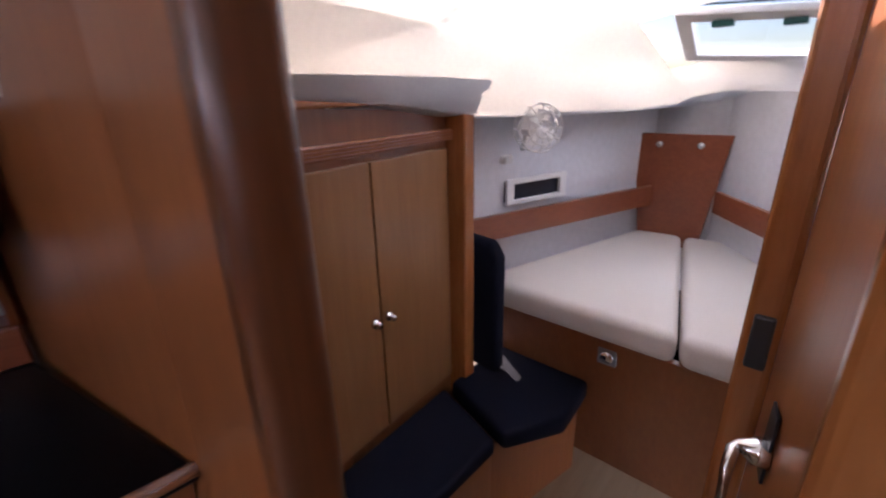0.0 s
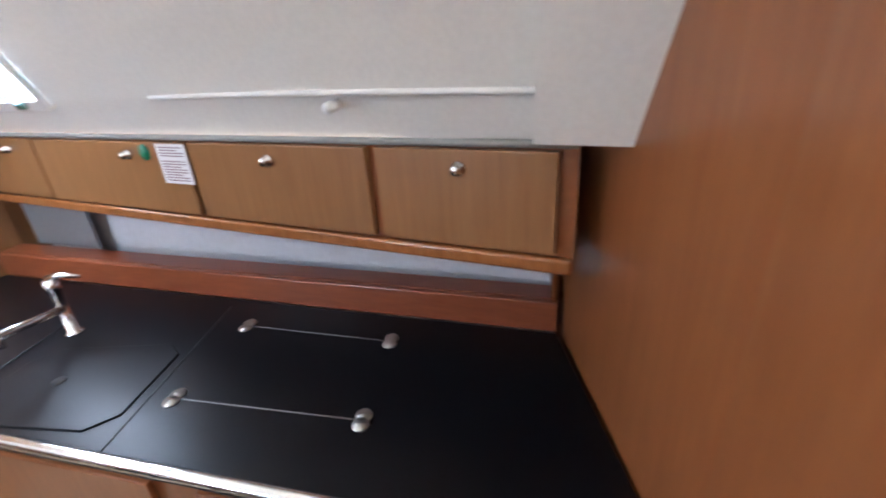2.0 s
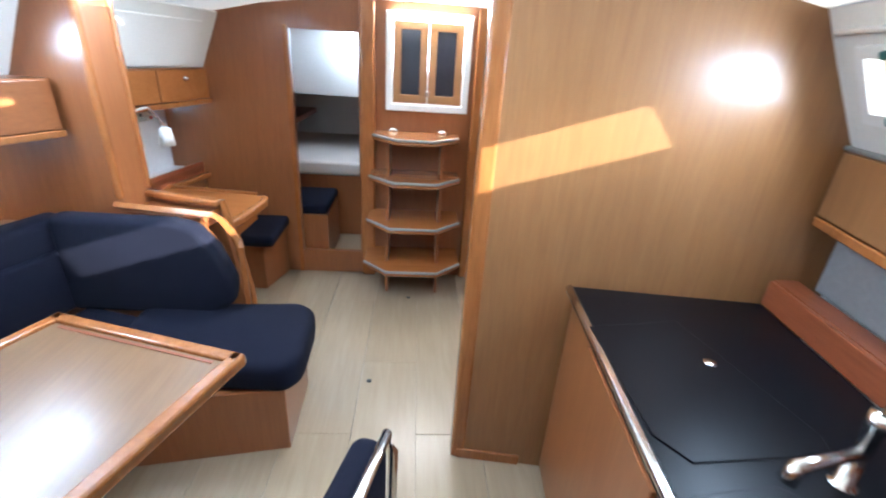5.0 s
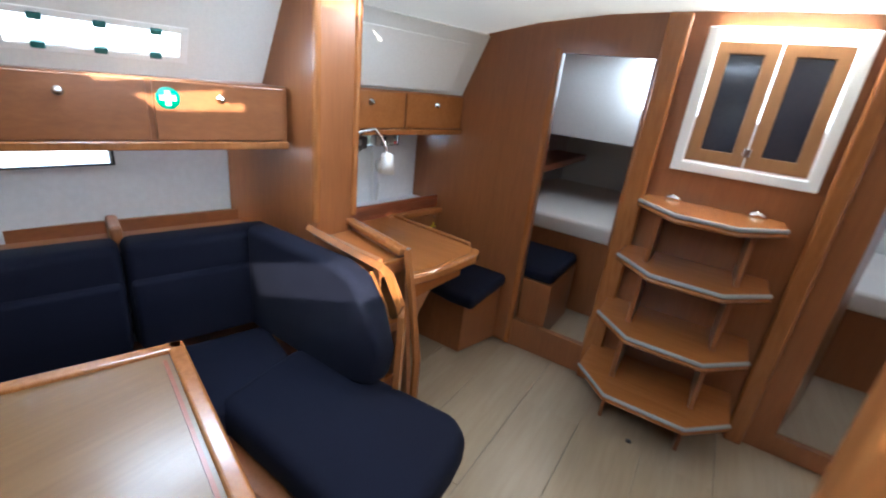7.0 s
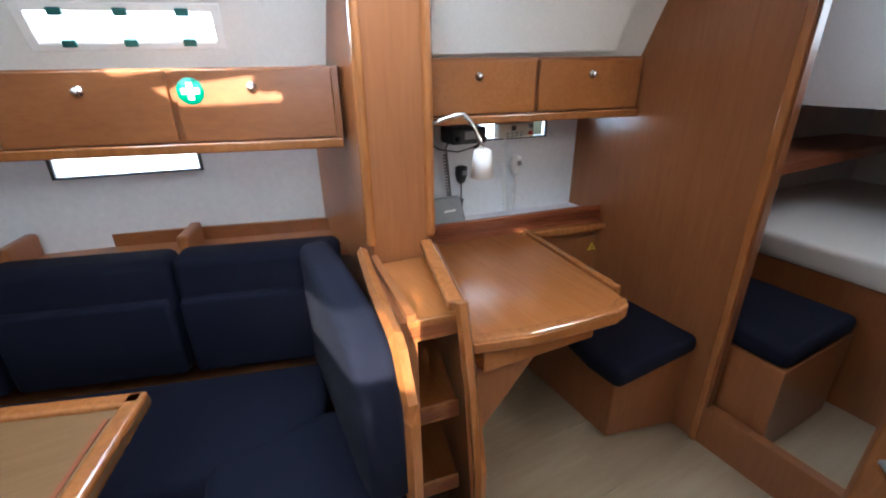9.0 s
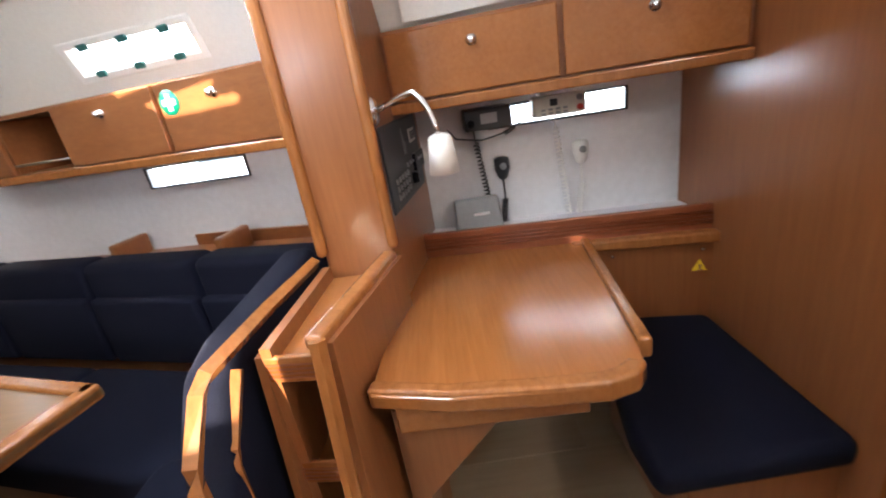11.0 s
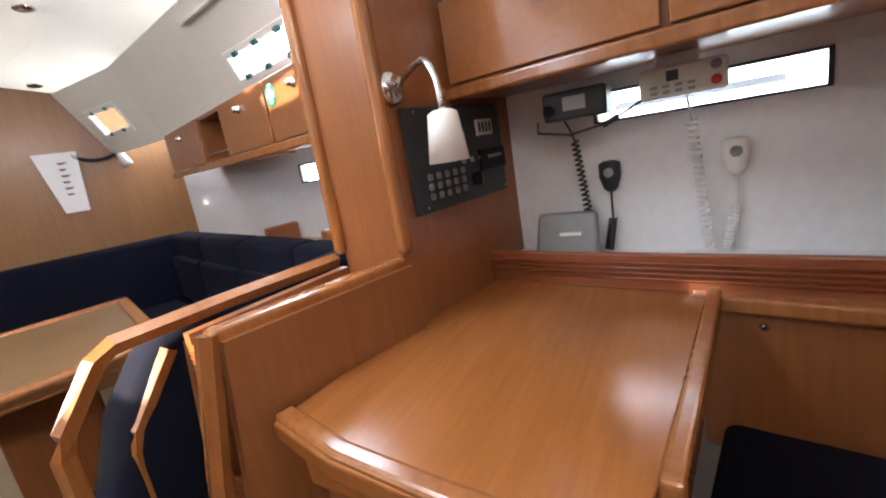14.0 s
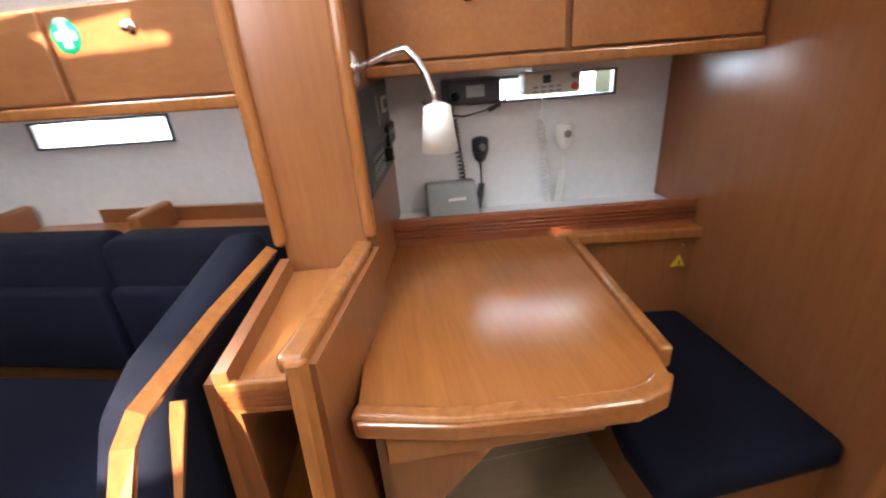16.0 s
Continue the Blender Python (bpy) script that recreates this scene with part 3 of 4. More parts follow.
tagged(box("seat_box", WOOD_V, 0.76, 1.25, -0.55, -0.06, 0.07, 0.45), "cherry seat box in the aft cabin", "seat")
cushion("seat_cushion", [(0.76, -0.56), (1.25, -0.56), (1.25, -0.06), (0.76, -0.06)], 0.45, 0.53, "navy cushion on the aft cabin seat")
tagged(box("berth", WOOD_V, -1.3, -0.4, -2.05, -0.9, 0.07, 0.55), "cherry berth box of the port cabin", "bed")
tagged(box("mattress", CREAM, -1.3, -0.38, -2.05, -0.85, 0.55, 0.68, None, 0.03, 4, True), "cream mattress on the port berth", "mattress")

# ---- chart table corner ----
nav = root("chart_table", "cherry chart table with a raised solid wood rim", "desk")
top = [(1.06, 1.02), (1.015, 0.86), (0.995, 0.68), (0.985, 0.56), (1.0, 0.505), (1.04, 0.475), (1.10, 0.46), (1.69, 0.385), (1.80, 0.90), (1.79, 0.96)]
prism("top", WOOD_X, top, 0.725, 0.757, nav, 0.004)
prism("rim", SOLID, strip((1.715, 0.385), (1.09, 0.462), 0.028), 0.722, 0.772, nav, 0.008, 3)
bm = bmesh.new()
out = [(1.07, 1.03), (1.02, 0.86), (0.996, 0.68), (0.985, 0.56), (1.0, 0.50), (1.035, 0.47)]
inn = [(1.105, 1.02), (1.058, 0.86), (1.034, 0.68), (1.024, 0.57), (1.032, 0.53), (1.05, 0.505)]
add_prism(bm, out[::-1] + inn, 0.716, 0.766)
finish("rim", bm, SOLID, nav, 0.01, 3)
prism("drawer", WOOD_X, [(1.07, 0.98), (1.05, 0.58), (1.7, 0.45), (1.75, 0.95)], 0.64, 0.725, nav, 0.004)
prism("knee_panel", WOOD_V, [(1.12, 1.0), (1.12, 0.98), (1.85, 0.93), (1.85, 0.96)], 0.0, 0.66, nav)
tube("button", REDP, [(1.14, 0.975, 0.60), (1.14, 0.965, 0.60)], 0.014, nav, 12)
bm = bmesh.new()
add_prism(bm, [(0.0, 0.64), (0.24, 0.64), (0.0, 0.38)], 0.93, 0.95)
for v in bm.verts:
    v.co = (1.10 + v.co.z * 0 + 0.02 * (v.co.z > 0.94), 0.98 - v.co.x, v.co.y)
finish("bracket", bm, WOOD_V, nav)

# backboard and shelf along the hull
tagged(prism("fiddle", RED, [(1.75, 0.93), (1.60, -0.01), (1.62, -0.01), (1.77, 0.93)], 0.757, 0.842, None, 0.004), "reeded wooden upstand behind the chart table", "trim", kind="structure")
tagged(prism("ledge", HULL, [(1.77, 0.93), (1.61, -0.01), (1.84, -0.01), (1.95, 0.93)], 0.785, 0.80), "white ledge along the hull lining", "shelf", kind="structure")
for k in range(4):
    tagged(tube("reed", RED, [(1.748, 0.93, 0.785 + k * 0.012), (1.598, 0.0, 0.785 + k * 0.012)], 0.003, None, 5), "thin reed moulding on the upstand", "trim", kind="structure")
panel = root("access_panel", "cherry access panel with a yellow warning sticker", "panel")
prism("board", WOOD_V, [(1.66, 0.40), (1.585, -0.01), (1.60, -0.01), (1.675, 0.40)], 0.40, 0.73, panel)
prism("rim", SOLID, [(1.64, 0.42), (1.555, -0.01), (1.60, -0.01), (1.685, 0.42)], 0.73, 0.765, panel, 0.008, 3)
for f in (0.1, 0.75):
    p = between((1.585, -0.01), (1.66, 0.40), f)
    tube("screw", CHROME, [(p[0] + 0.002, p[1], 0.70), (p[0] - 0.004, p[1], 0.70)], 0.006, panel, 8)
bm = bmesh.new()
add_prism(bm, [(-0.022, -0.02), (0.022, -0.02), (0.0, 0.019)], 0, 0.002)
for v in bm.verts:
    v.co = (1.583 + v.co.x * 0.18 - v.co.z, 0.045 + v.co.x, 0.652 + v.co.y)
finish("sticker", bm, YELLOW, panel)
box("mark", INK, 1.577, 1.5795, 0.042, 0.048, 0.64, 0.655, panel, 0)
box("mark", INK, 1.577, 1.5795, 0.036, 0.054, 0.634, 0.636, panel, 0)

seat = [(1.02, 0.45), (1.16, 0.455), (1.68, 0.36), (1.60, 0.0), (1.03, 0.0)]
cushion("seat_cushion", seat, 0.385, 0.465, "navy cushion on the chart table seat")
tagged(prism("seat_box", WOOD_V, [(1.14, 0.31), (1.66, 0.31), (1.60, 0.0), (1.06, 0.0)], 0, 0.385, None, 0.004), "cherry box seat at the chart table", "seat")

# partition between settee and chart table
post = prism("post", WOOD_V, [(1.43, 0.965), (1.95, 0.855), (2.04, 0.9), (2.04, 1.16), (1.45, 1.15)], 0.0, 1.86, None, 0.004)
tagged(post, "broad cherry pillar between settee and chart table", "pillar", kind="structure")
for a, b in (((1.415, 0.945), (1.45, 0.975)), ((1.43, 1.14), (1.465, 1.17))):
    tagged(box("trim", SOLID, a[0], b[0], a[1], b[1], 0.93, 1.86, None, 0.014, 3), "rounded solid wood edge of the pillar", "trim", kind="structure")
tray = root("shelf_unit", "narrow cherry shelf unit with an open tray and cubbies", "shelf")
P0, P1, P2, P3 = (1.045, 1.075), (1.43, 0.965), (1.445, 1.165), (1.065, 1.205)
prism("tray", WOOD_X, [P0, P1, P2, P3], 0.85, 0.865, tray)
sheet("side", WOOD_V, (0.94, 1.075, 0.0), (*P1, 0.0), (*P1, 0.905), (*P0, 0.905), 0.022, (), tray)
prism("rim", SOLID, strip(between(P0, P1, -0.03, -0.01), between(P0, P1, 1.0, -0.01), 0.042), 0.893, 0.925, tray, 0.01, 3)
prism("side", WOOD_V, strip(P2, P3, 0.022), 0.0, 0.90, tray)
for z in (0.30, 0.58, 0.85):
    prism("shelf_board", WOOD_X, [P0, P1, P2, P3], z - 0.018, z, tray)
    prism("lip", SOLID, strip(P3, P0, 0.012), z - 0.03, z + 0.03, tray, 0.004)
    for k in range(4):
        prism("reed", RED, strip(P3, P0, -0.0015), z - 0.02 + 0.01 * k, z - 0.016 + 0.01 * k, tray)
prism("back", WOOD_V, strip((1.40, 0.97), (1.41, 1.15), -0.01), 0, 0.86, tray)
tube("edge", SOLID, [(0.935, 1.07, 0.0), (0.942, 1.07, 0.45), (0.985, 1.075, 0.70), (1.032, 1.078, 0.92)], 0.018, tray, 6, False)
rail = root("grab_rail", "bent solid wood grab rail beside the settee", "rail")
RA = [(1.455, 1.185, 0.915), (1.20, 1.235, 0.915), (0.985, 1.268, 0.912), (0.955, 1.272, 0.895), (0.89, 1.28, 0.805), (0.88, 1.282, 0.77), (0.88, 1.282, 0.0)]
tube("bar", SOLID, RA, 0.017, rail, 4, False)
tube("bar", SOLID, [(1.06, 1.255, 0.868), (0.975, 1.265, 0.755), (0.965, 1.266, 0.72), (0.965, 1.266, 0.0)], 0.014, rail, 4, False)
bm = bmesh.new()
add_sheet(bm, (0.985, 1.235, 0.02), (1.45, 1.175, 0.02), (1.45, 1.175, 0.88), (1.07, 1.222, 0.88), 0.018)
finish("panel", bm, WOOD_V, rail)

# chart lockers
NA, NB = (1.49, 0.002), (1.678, 0.915)
nl = root("overhead_locker", "cherry overhead lockers above the chart table", "cabinet")
prism("body", WOOD_Y, [NA, (1.85, 0.002), (1.93, 0.915), NB], 1.25, 1.465, nl)
prism("rail", SOLID, strip(NA, NB, 0.022), 1.245, 1.275, nl, 0.006, 3)
for k0, k1, kn in ((0.015, 0.475, 0.5), (0.49, 0.985, 0.48)):
    a, b = between(NA, NB, k0), between(NA, NB, k1)
    d = prism("door", WOOD_X, strip(a, b, 0.016), 1.28, 1.455, nl, 0.003)
    knob((*between(a, b, kn, 0.016), 1.405), (-0.98, 0.2, 0), parent=d)
SA, SB = (1.606, 1.165), (2.16, 2.9)
sl = root("overhead_locker", "cherry overhead lockers with an open cubby above the settee", "cabinet")
for k0, k1 in ((0.0, 0.505), (0.66, 1.0)):
    a, b = between(SA, SB, k0), between(SA, SB, k1)
    prism("body", WOOD_Y, [a, b, between(SA, SB, k1, -0.28), between(SA, SB, k0, -0.28)], 1.235, 1.445, sl)
a, b = between(SA, SB, 0.505), between(SA, SB, 0.66)
prism("cubby_back", WOOD_Y, strip(between(SA, SB, 0.505, -0.2), between(SA, SB, 0.66, -0.2), 0.01), 1.235, 1.445, sl)
prism("cubby_floor", WOOD_Y, [a, b, between(SA, SB, 0.66, -0.28), between(SA, SB, 0.505, -0.28)], 1.225, 1.245, sl)
prism("cubby_top", WOOD_Y, [a, b, between(SA, SB, 0.66, -0.28), between(SA, SB, 0.505, -0.28)], 1.43, 1.445, sl)
tube("bar", STEEL, [(*a, 1.275), (*b, 1.275)], 0.004, sl)
prism("rail", SOLID, strip(SA, SB, 0.022), 1.212, 1.242, sl, 0.006, 3)
for k0, k1, kn in ((0.01, 0.245, 0.52), (0.255, 0.495, 0.5), (0.665, 0.985, 0.5)):
    a, b = between(SA, SB, k0), between(SA, SB, k1)
    d = prism("door", WOOD_Y, strip(a, b, 0.016), 1.246, 1.44, sl, 0.003)
    knob((*between(a, b, kn, 0.016), 1.39), (-0.95, 0.3, 0), parent=d)
cr = root("first_aid_sticker", "round green first aid sticker with a white cross", "sticker")
cp, cn = Vector((*between(SA, SB, 0.222, 0.017), 1.385)), Vector((-0.953, 0.302, 0))
tube("disc", GREEN, [cp, cp + cn * 0.001], 0.036, cr, 24)
cu = Vector((0.302, 0.953, 0))
for hw, hh in ((0.024, 0.008), (0.008, 0.024)):
    o = cp + cn * 0.0016
    sheet("bar", PAPER, o - cu * hw - Vector((0, 0, hh)), o + cu * hw - Vector((0, 0, hh)), o + cu * hw + Vector((0, 0, hh)), o - cu * hw + Vector((0, 0, hh)), 0.0006, (), cr)
for base, s0, s1, t0, t1 in (((((2.02, 0.9, 0.0), (2.5, 3.4, 0.0), (2.5, 3.4, 1.5), (2.02, 0.9, 1.5))), 0.275, 0.455, 0.725, 0.778), ((((1.80, -0.02, 0.0), (1.93, 0.93, 0.0), (1.93, 0.93, 1.5), (1.80, -0.02, 1.5))), 0.20, 0.67, 0.76, 0.803)):
    r = root("hull_port", "long narrow hull port with a dark gasket", "window", "hull ports")
    q = [on(*base, s, t) + Vector((-0.004, 0, 0)) for s, t in ((s0 - 0.006, t0 - 0.004), (s1 + 0.006, t0 - 0.004), (s1 + 0.006, t1 + 0.004), (s0 - 0.006, t1 + 0.004))]
    sheet("gasket", DARK, *q, 0.006, [(0.02, 0.98, 0.08, 0.92)], r)
    pane = sheet("pane", GLASS, *[p + Vector((0.02, 0, 0)) for p in q], 0.005, (), r)
    pane.visible_shadow = False
    tagged(sheet("backdrop", DAY, *[p + Vector((0.5, 0, 0.3 * (k > 1) - 0.3 * (k < 2))) for k, p in enumerate(q)], 0.005), "bright harbour daylight outside", "backdrop", kind="structure")
    tagged(sheet("backdrop", GREY, *[p + Vector((0.45, 0, 0.012 * (k < 2) + (0.02 if k < 2 else -0.022))) for k, p in enumerate(q)], 0.004), "grey quay edge outside", "backdrop", kind="structure")

# chart lamp, panel, radios
lampb = root("reading_lamp", "chrome gooseneck reading lamp with a white shade", "lamp")
L0 = Vector((1.47, 0.955, 1.275))
tube("base", CHROME, [L0, L0 + Vector((0, -0.012, 0)), L0 + Vector((0, -0.022, 0))], [0.036, 0.036, 0.024], lampb, 20)
arc = [L0 + Vector((-0.085 * k / 8, -0.02 - 0.14 * math.sin(k / 8 * 1.5), 0.03 * math.sin(k / 8 * 3.0) - 0.08 * max(0, k - 4) / 4)) for k in range(9)]
tube("arm", CHROME, arc, [0.0065, 0.0075] * 4 + [0.0065], lampb, 8)
e = arc[-1]
tube("shade", PLASTIC, [e + Vector((0, 0, 0.006)), e + Vector((0, 0, 0)), e - Vector((0, 0, 0.085)), e - Vector((0, 0, 0.08))], [0.016, 0.027, 0.037, 0.030], lampb, 24)
board = root("electrical_panel", "dark electrical switch panel with labelled buttons", "control panel")
def pf(u, v, off):
    """A place on the pillar's aft face: u from its inboard edge, v height."""
    return Vector((1.505 + u, 0.963 - 0.2115 * (u + 0.07) - off, v))
def plate(name, mat, u0, u1, v0, v1, off, thick, parent, bevel=0.0):
    return sheet(name, mat, pf(u0, v0, off), pf(u1, v0, off), pf(u1, v1, off), pf(u0, v1, off), thick, (), parent, bevel)
plate("plate", DARK, -0.025, 0.345, 1.0, 1.235, 0.004, 0.008, board, 0.004)
for i in range(5):
    for j in range(3):
        p = pf(0.03 + i * 0.03, 1.035 + j * 0.022, 0.012)
        tube("button", GREY, [p, p + Vector((0, -0.006, 0))], 0.0085, board, 10)
for i in range(3):
    p = pf(0.16 + i * 0.035, 1.10 - 0.0 * i, 0.012)
    tube("button", GREY, [p, p + Vector((0, -0.006, 0))], 0.007, board, 10)
p = pf(0.2, 1.05, 0.012)
tube("dial", BLACK, [p, p + Vector((0, -0.02, 0))], [0.02, 0.017], board, 16)
plate("display", PALE, 0.23, 0.30, 1.155, 1.195, 0.012, 0.003, board)
for i in range(4):
    plate("digit", DARK, 0.238 + i * 0.015, 0.247 + i * 0.015, 1.163, 1.188, 0.0155, 0.001, board)
plate("stereo", BLACK, 0.225, 0.335, 1.065, 1.12, 0.012, 0.012, board, 0.003)
plate("stereo_slot", GREY, 0.25, 0.31, 1.095, 1.103, 0.0245, 0.002, board)
for k in range(3):
    plate("diagram_line", GREY, 0.155 + 0.012 * k, 0.158 + 0.012 * k, 1.13, 1.21 - 0.02 * k, 0.0125, 0.0008, board)
for u, v in ((0.012, 1.012), (0.333, 1.012), (0.012, 1.223), (0.333, 1.223)):
    p = pf(u, v, 0.012)
    tube("screw", CHROME, [p, p + Vector((0, -0.002, 0))], 0.004, board, 8)

def face(y, off=0.0):
    return 1.80 + (y + 0.02) * 0.137 - off
def gear(name, mat, y0, y1, z0, z1, dep, off, label, category):
    r = root(name, label, category)
    prism("case", mat, [(face(y0, off), y0), (face(y1, off), y1), (face(y1, off + dep), y1), (face(y0, off + dep), y0)], z0, z1, r, 0.008, 3)
    return r
vhf = gear("radio", DARK, 0.565, 0.71, 1.155, 1.22, 0.10, 0.07, "black marine radio under the lockers", "radio")
box("screen", GREY, face(0.64, 0.175), face(0.64, 0.172), 0.61, 0.66, 1.175, 1.205, vhf, 0)
tube("knob", BLACK, [(face(0.69, 0.165), 0.692, 1.18), (face(0.69, 0.19), 0.692, 1.18)], 0.012, vhf, 12)
stereo = gear("radio", PALE, 0.345, 0.50, 1.165, 1.225, 0.05, 0.11, "pale grey marine radio on a bracket", "radio")
box("screen", DARK, face(0.45, 0.163), face(0.45, 0.160), 0.40, 0.45, 1.195, 1.215, stereo, 0)
for i in range(4):
    for j in range(2):
        box("button", GREY, face(0.4, 0.163), face(0.4, 0.158), 0.40 + i * 0.022, 0.413 + i * 0.022, 1.172 + j * 0.011, 1.178 + j * 0.011, stereo, 0)
for y, z in ((0.365, 1.21), (0.365, 1.182)):
    tube("dial", GREY if z > 1.2 else REDP, [(face(y, 0.158), y, z), (face(y, 0.17), y, z)], 0.009, stereo, 12)
box("bracket", PLASTIC, face(0.4, 0.12), face(0.4, 0.06), 0.39, 0.47, 1.225, 1.25, stereo)
for y, mat, mz, ztop, lab in ((0.59, DARK, 1.0, 1.16, "black handheld radio microphone on a coiled cord"), (0.325, PLASTIC, 1.02, 1.17, "white handheld microphone on a coiled cord")):
    m = root("microphone", lab, "microphone")
    x = face(y, 0.0)
    tube("case", mat, [(x - 0.02, y, mz + 0.04), (x - 0.02, y, mz + 0.034), (x - 0.02, y, mz), (x - 0.018, y, mz - 0.03), (x - 0.018, y, mz - 0.04)], [0.014, 0.026, 0.027, 0.018, 0.008], m, 14)
    tube("grille", GREY, [(x - 0.045, y, mz + 0.012), (x - 0.048, y, mz + 0.012)], 0.012, m, 12)
    tube("cord", mat, [(x - 0.018, y, mz - 0.04), (x - 0.02, y, mz - 0.09), (x - 0.015, y - 0.0, mz - 0.13)], 0.003, m, 6)
    coil("coil", mat, (x - 0.02, y, mz - 0.11), (x - 0.02, y + 0.015, 0.805), 12, 0.009, 0.0028, m)
    coil("coil", mat, (x - 0.02, y + 0.08, ztop - 0.06), (x - 0.02, y + 0.05, 0.805), 22, 0.009, 0.0028, m)
    tube("cord", mat, [(x - 0.08, y + 0.09, ztop), (x - 0.04, y + 0.085, ztop - 0.03), (x - 0.02, y + 0.08, ztop - 0.06)], 0.003, m, 6)
cable = tube("cable", DARK, [(1.86, 0.76, 1.16), (1.78, 0.74, 1.135), (1.77, 0.66, 1.12), (1.77, 0.57, 1.135), (1.79, 0.50, 1.17)], 0.003)
tagged(cable, "thin black cable hanging below the radio", "cable")
plug = tube("plug", DARK, [(1.77, 0.585, 1.13), (1.77, 0.55, 1.145)], 0.007)
tagged(plug, "black plug on the radio cable", "plug")
gb = root("chart_plotter_cover", "grey plastic instrument cover leaning on the hull lining", "instrument")
bm = bmesh.new()
add_prism(bm, [(-0.085, 0), (0.085, 0), (0.078, 0.125), (-0.078, 0.125)], 0, 0.03)
for v in bm.verts:
    x, y, z = v.co
    v.co = (1.80 + y * 0.35 - z + (0.07 * (x + 0.08)), 0.70 + x, 0.803 + y * 0.93)
finish("case", bm, GREY, gb, 0.010, 3)
box("emblem", PAPER, 1.790, 1.7925, 0.66, 0.715, 0.865, 0.874, gb, 0)

# ---- settee and table ----
def S(u, v):
    """Along the settee's hull side: u forward from the pillar, v inboard."""
    return (1.64 + 0.287 * u - 0.958 * v, 1.17 + 0.958 * u + 0.287 * v)
base = root("settee_base", "cherry plinth under the navy settee", "sofa base")
prism("plinth", WOOD_V, [S(0.0, -0.25), S(2.45, -0.25), S(2.45, 0.5), S(0.55, 0.5), (0.60, 1.72), (0.62, 1.30), (0.9, 1.24)], 0.0, 0.33, base, 0.004)
cushion("seat_cushion", [S(0.12, 0.08), S(1.18, 0.08), S(1.18, 0.55), S(0.5, 0.55), S(0.12, 0.5)], 0.33, 0.46, "navy seat cushion of the saloon settee", group="settee cushions")
cushion("seat_cushion", [S(1.19, 0.08), S(2.3, 0.08), S(2.3, 0.55), S(1.19, 0.55)], 0.33, 0.46, "navy seat cushion of the saloon settee", group="settee cushions")
cushion("seat_cushion", [(0.54, 1.42), (0.56, 1.30), (0.64, 1.25), (1.18, 1.28), (1.35, 1.34), (1.3, 1.72), (0.58, 1.76), (0.53, 1.68)], 0.33, 0.475, "navy cushion at the settee's rounded end", bevel=0.045, group="settee cushions")
for u0, u1 in ((0.04, 0.58), (0.585, 1.13), (1.135, 1.72), (1.725, 2.32)):
    cushion("back_cushion", [S(u0, -0.12), S(u1, -0.12), S(u1, 0.02), S(u0, 0.02)], 0.44, 0.875, "navy backrest cushion of the settee", bevel=0.035, group="settee cushions")
    cushion("back_pad", [S(u0 + 0.01, 0.0), S(u1 - 0.01, 0.0), S(u1 - 0.01, 0.05), S(u0 + 0.01, 0.05)], 0.45, 0.74, "lower navy pad of the settee backrest", bevel=0.02, group="settee cushions")
bm = bmesh.new()
prof = [(0.0, 0.44), (0.62, 0.44), (0.74, 0.50), (0.76, 0.62), (0.70, 0.78), (0.62, 0.88), (0.52, 0.905), (0.0, 0.905)]
add_prism(bm, prof, 0, 0.11)
for v in bm.verts:
    x, z, w = v.co.x, v.co.y, v.co.z
    v.co = (1.66 - x * 0.998, 1.235 + w + x * 0.03, z)
tagged(finish("back_cushion", bm, NAVY, None, 0.035, 4, True), "curved navy end cushion of the settee", "cushion", "settee cushions")
tagged(prism("ledge", WOOD_Y, [S(0.0, -0.1), S(2.4, -0.1), S(2.4, -0.36), S(0.0, -0.36)], 0.79, 0.81), "wooden ledge behind the settee backrest", "shelf", kind="structure")
tagged(prism("trim", WOOD_Y, [S(0.0, -0.335), S(2.4, -0.335), S(2.4, -0.355), S(0.0, -0.355)], 0.81, 0.86), "wooden strip along the hull lining", "trim", kind="structure")
for u in (0.58, 1.13):
    ob = prism("cushion_peg", WOOD_V, [S(u - 0.02, -0.13), S(u + 0.02, -0.13), S(u + 0.02, -0.3), S(u - 0.02, -0.3)], 0.81, 0.90, None, 0.012, 3)
    tagged(ob, "wooden peg holding the backrest", "peg", "backrest pegs")
cushion("fore_cushion", [(0.98, 3.86), (2.32, 3.315), (2.37, 3.43), (1.03, 3.975)], 0.33, 0.875, "navy backrest cushion against the fore bulkhead", bevel=0.035, group="settee cushions")
tb = root("saloon_table", "saloon table with pale veneer and solid wood rim", "table")
T0, T1, T2, T3 = (0.61, 2.0), (1.325, 1.785), (1.61, 2.62), (0.88, 2.84)
prism("top", TABLE, [T0, T1, T2, T3], 0.69, 0.716, tb, 0.004)
for a, b in ((T0, T1), (T1, T2), (T2, T3), (T3, T0)):
    prism("rim", SOLID, strip(between(a, b, 0.0), between(a, b, 1.0), 0.045), 0.682, 0.728, tb, 0.009, 3)
prism("slot", RED, strip(between(T0, T1, 0.1, 0.055), between(T0, T1, 0.9, 0.055), 0.01), 0.716, 0.719, tb)
prism("pedestal", WOOD_V, [(1.0, 2.25), (1.25, 2.18), (1.42, 2.75), (1.17, 2.82)], 0.0, 0.69, tb, 0.006)

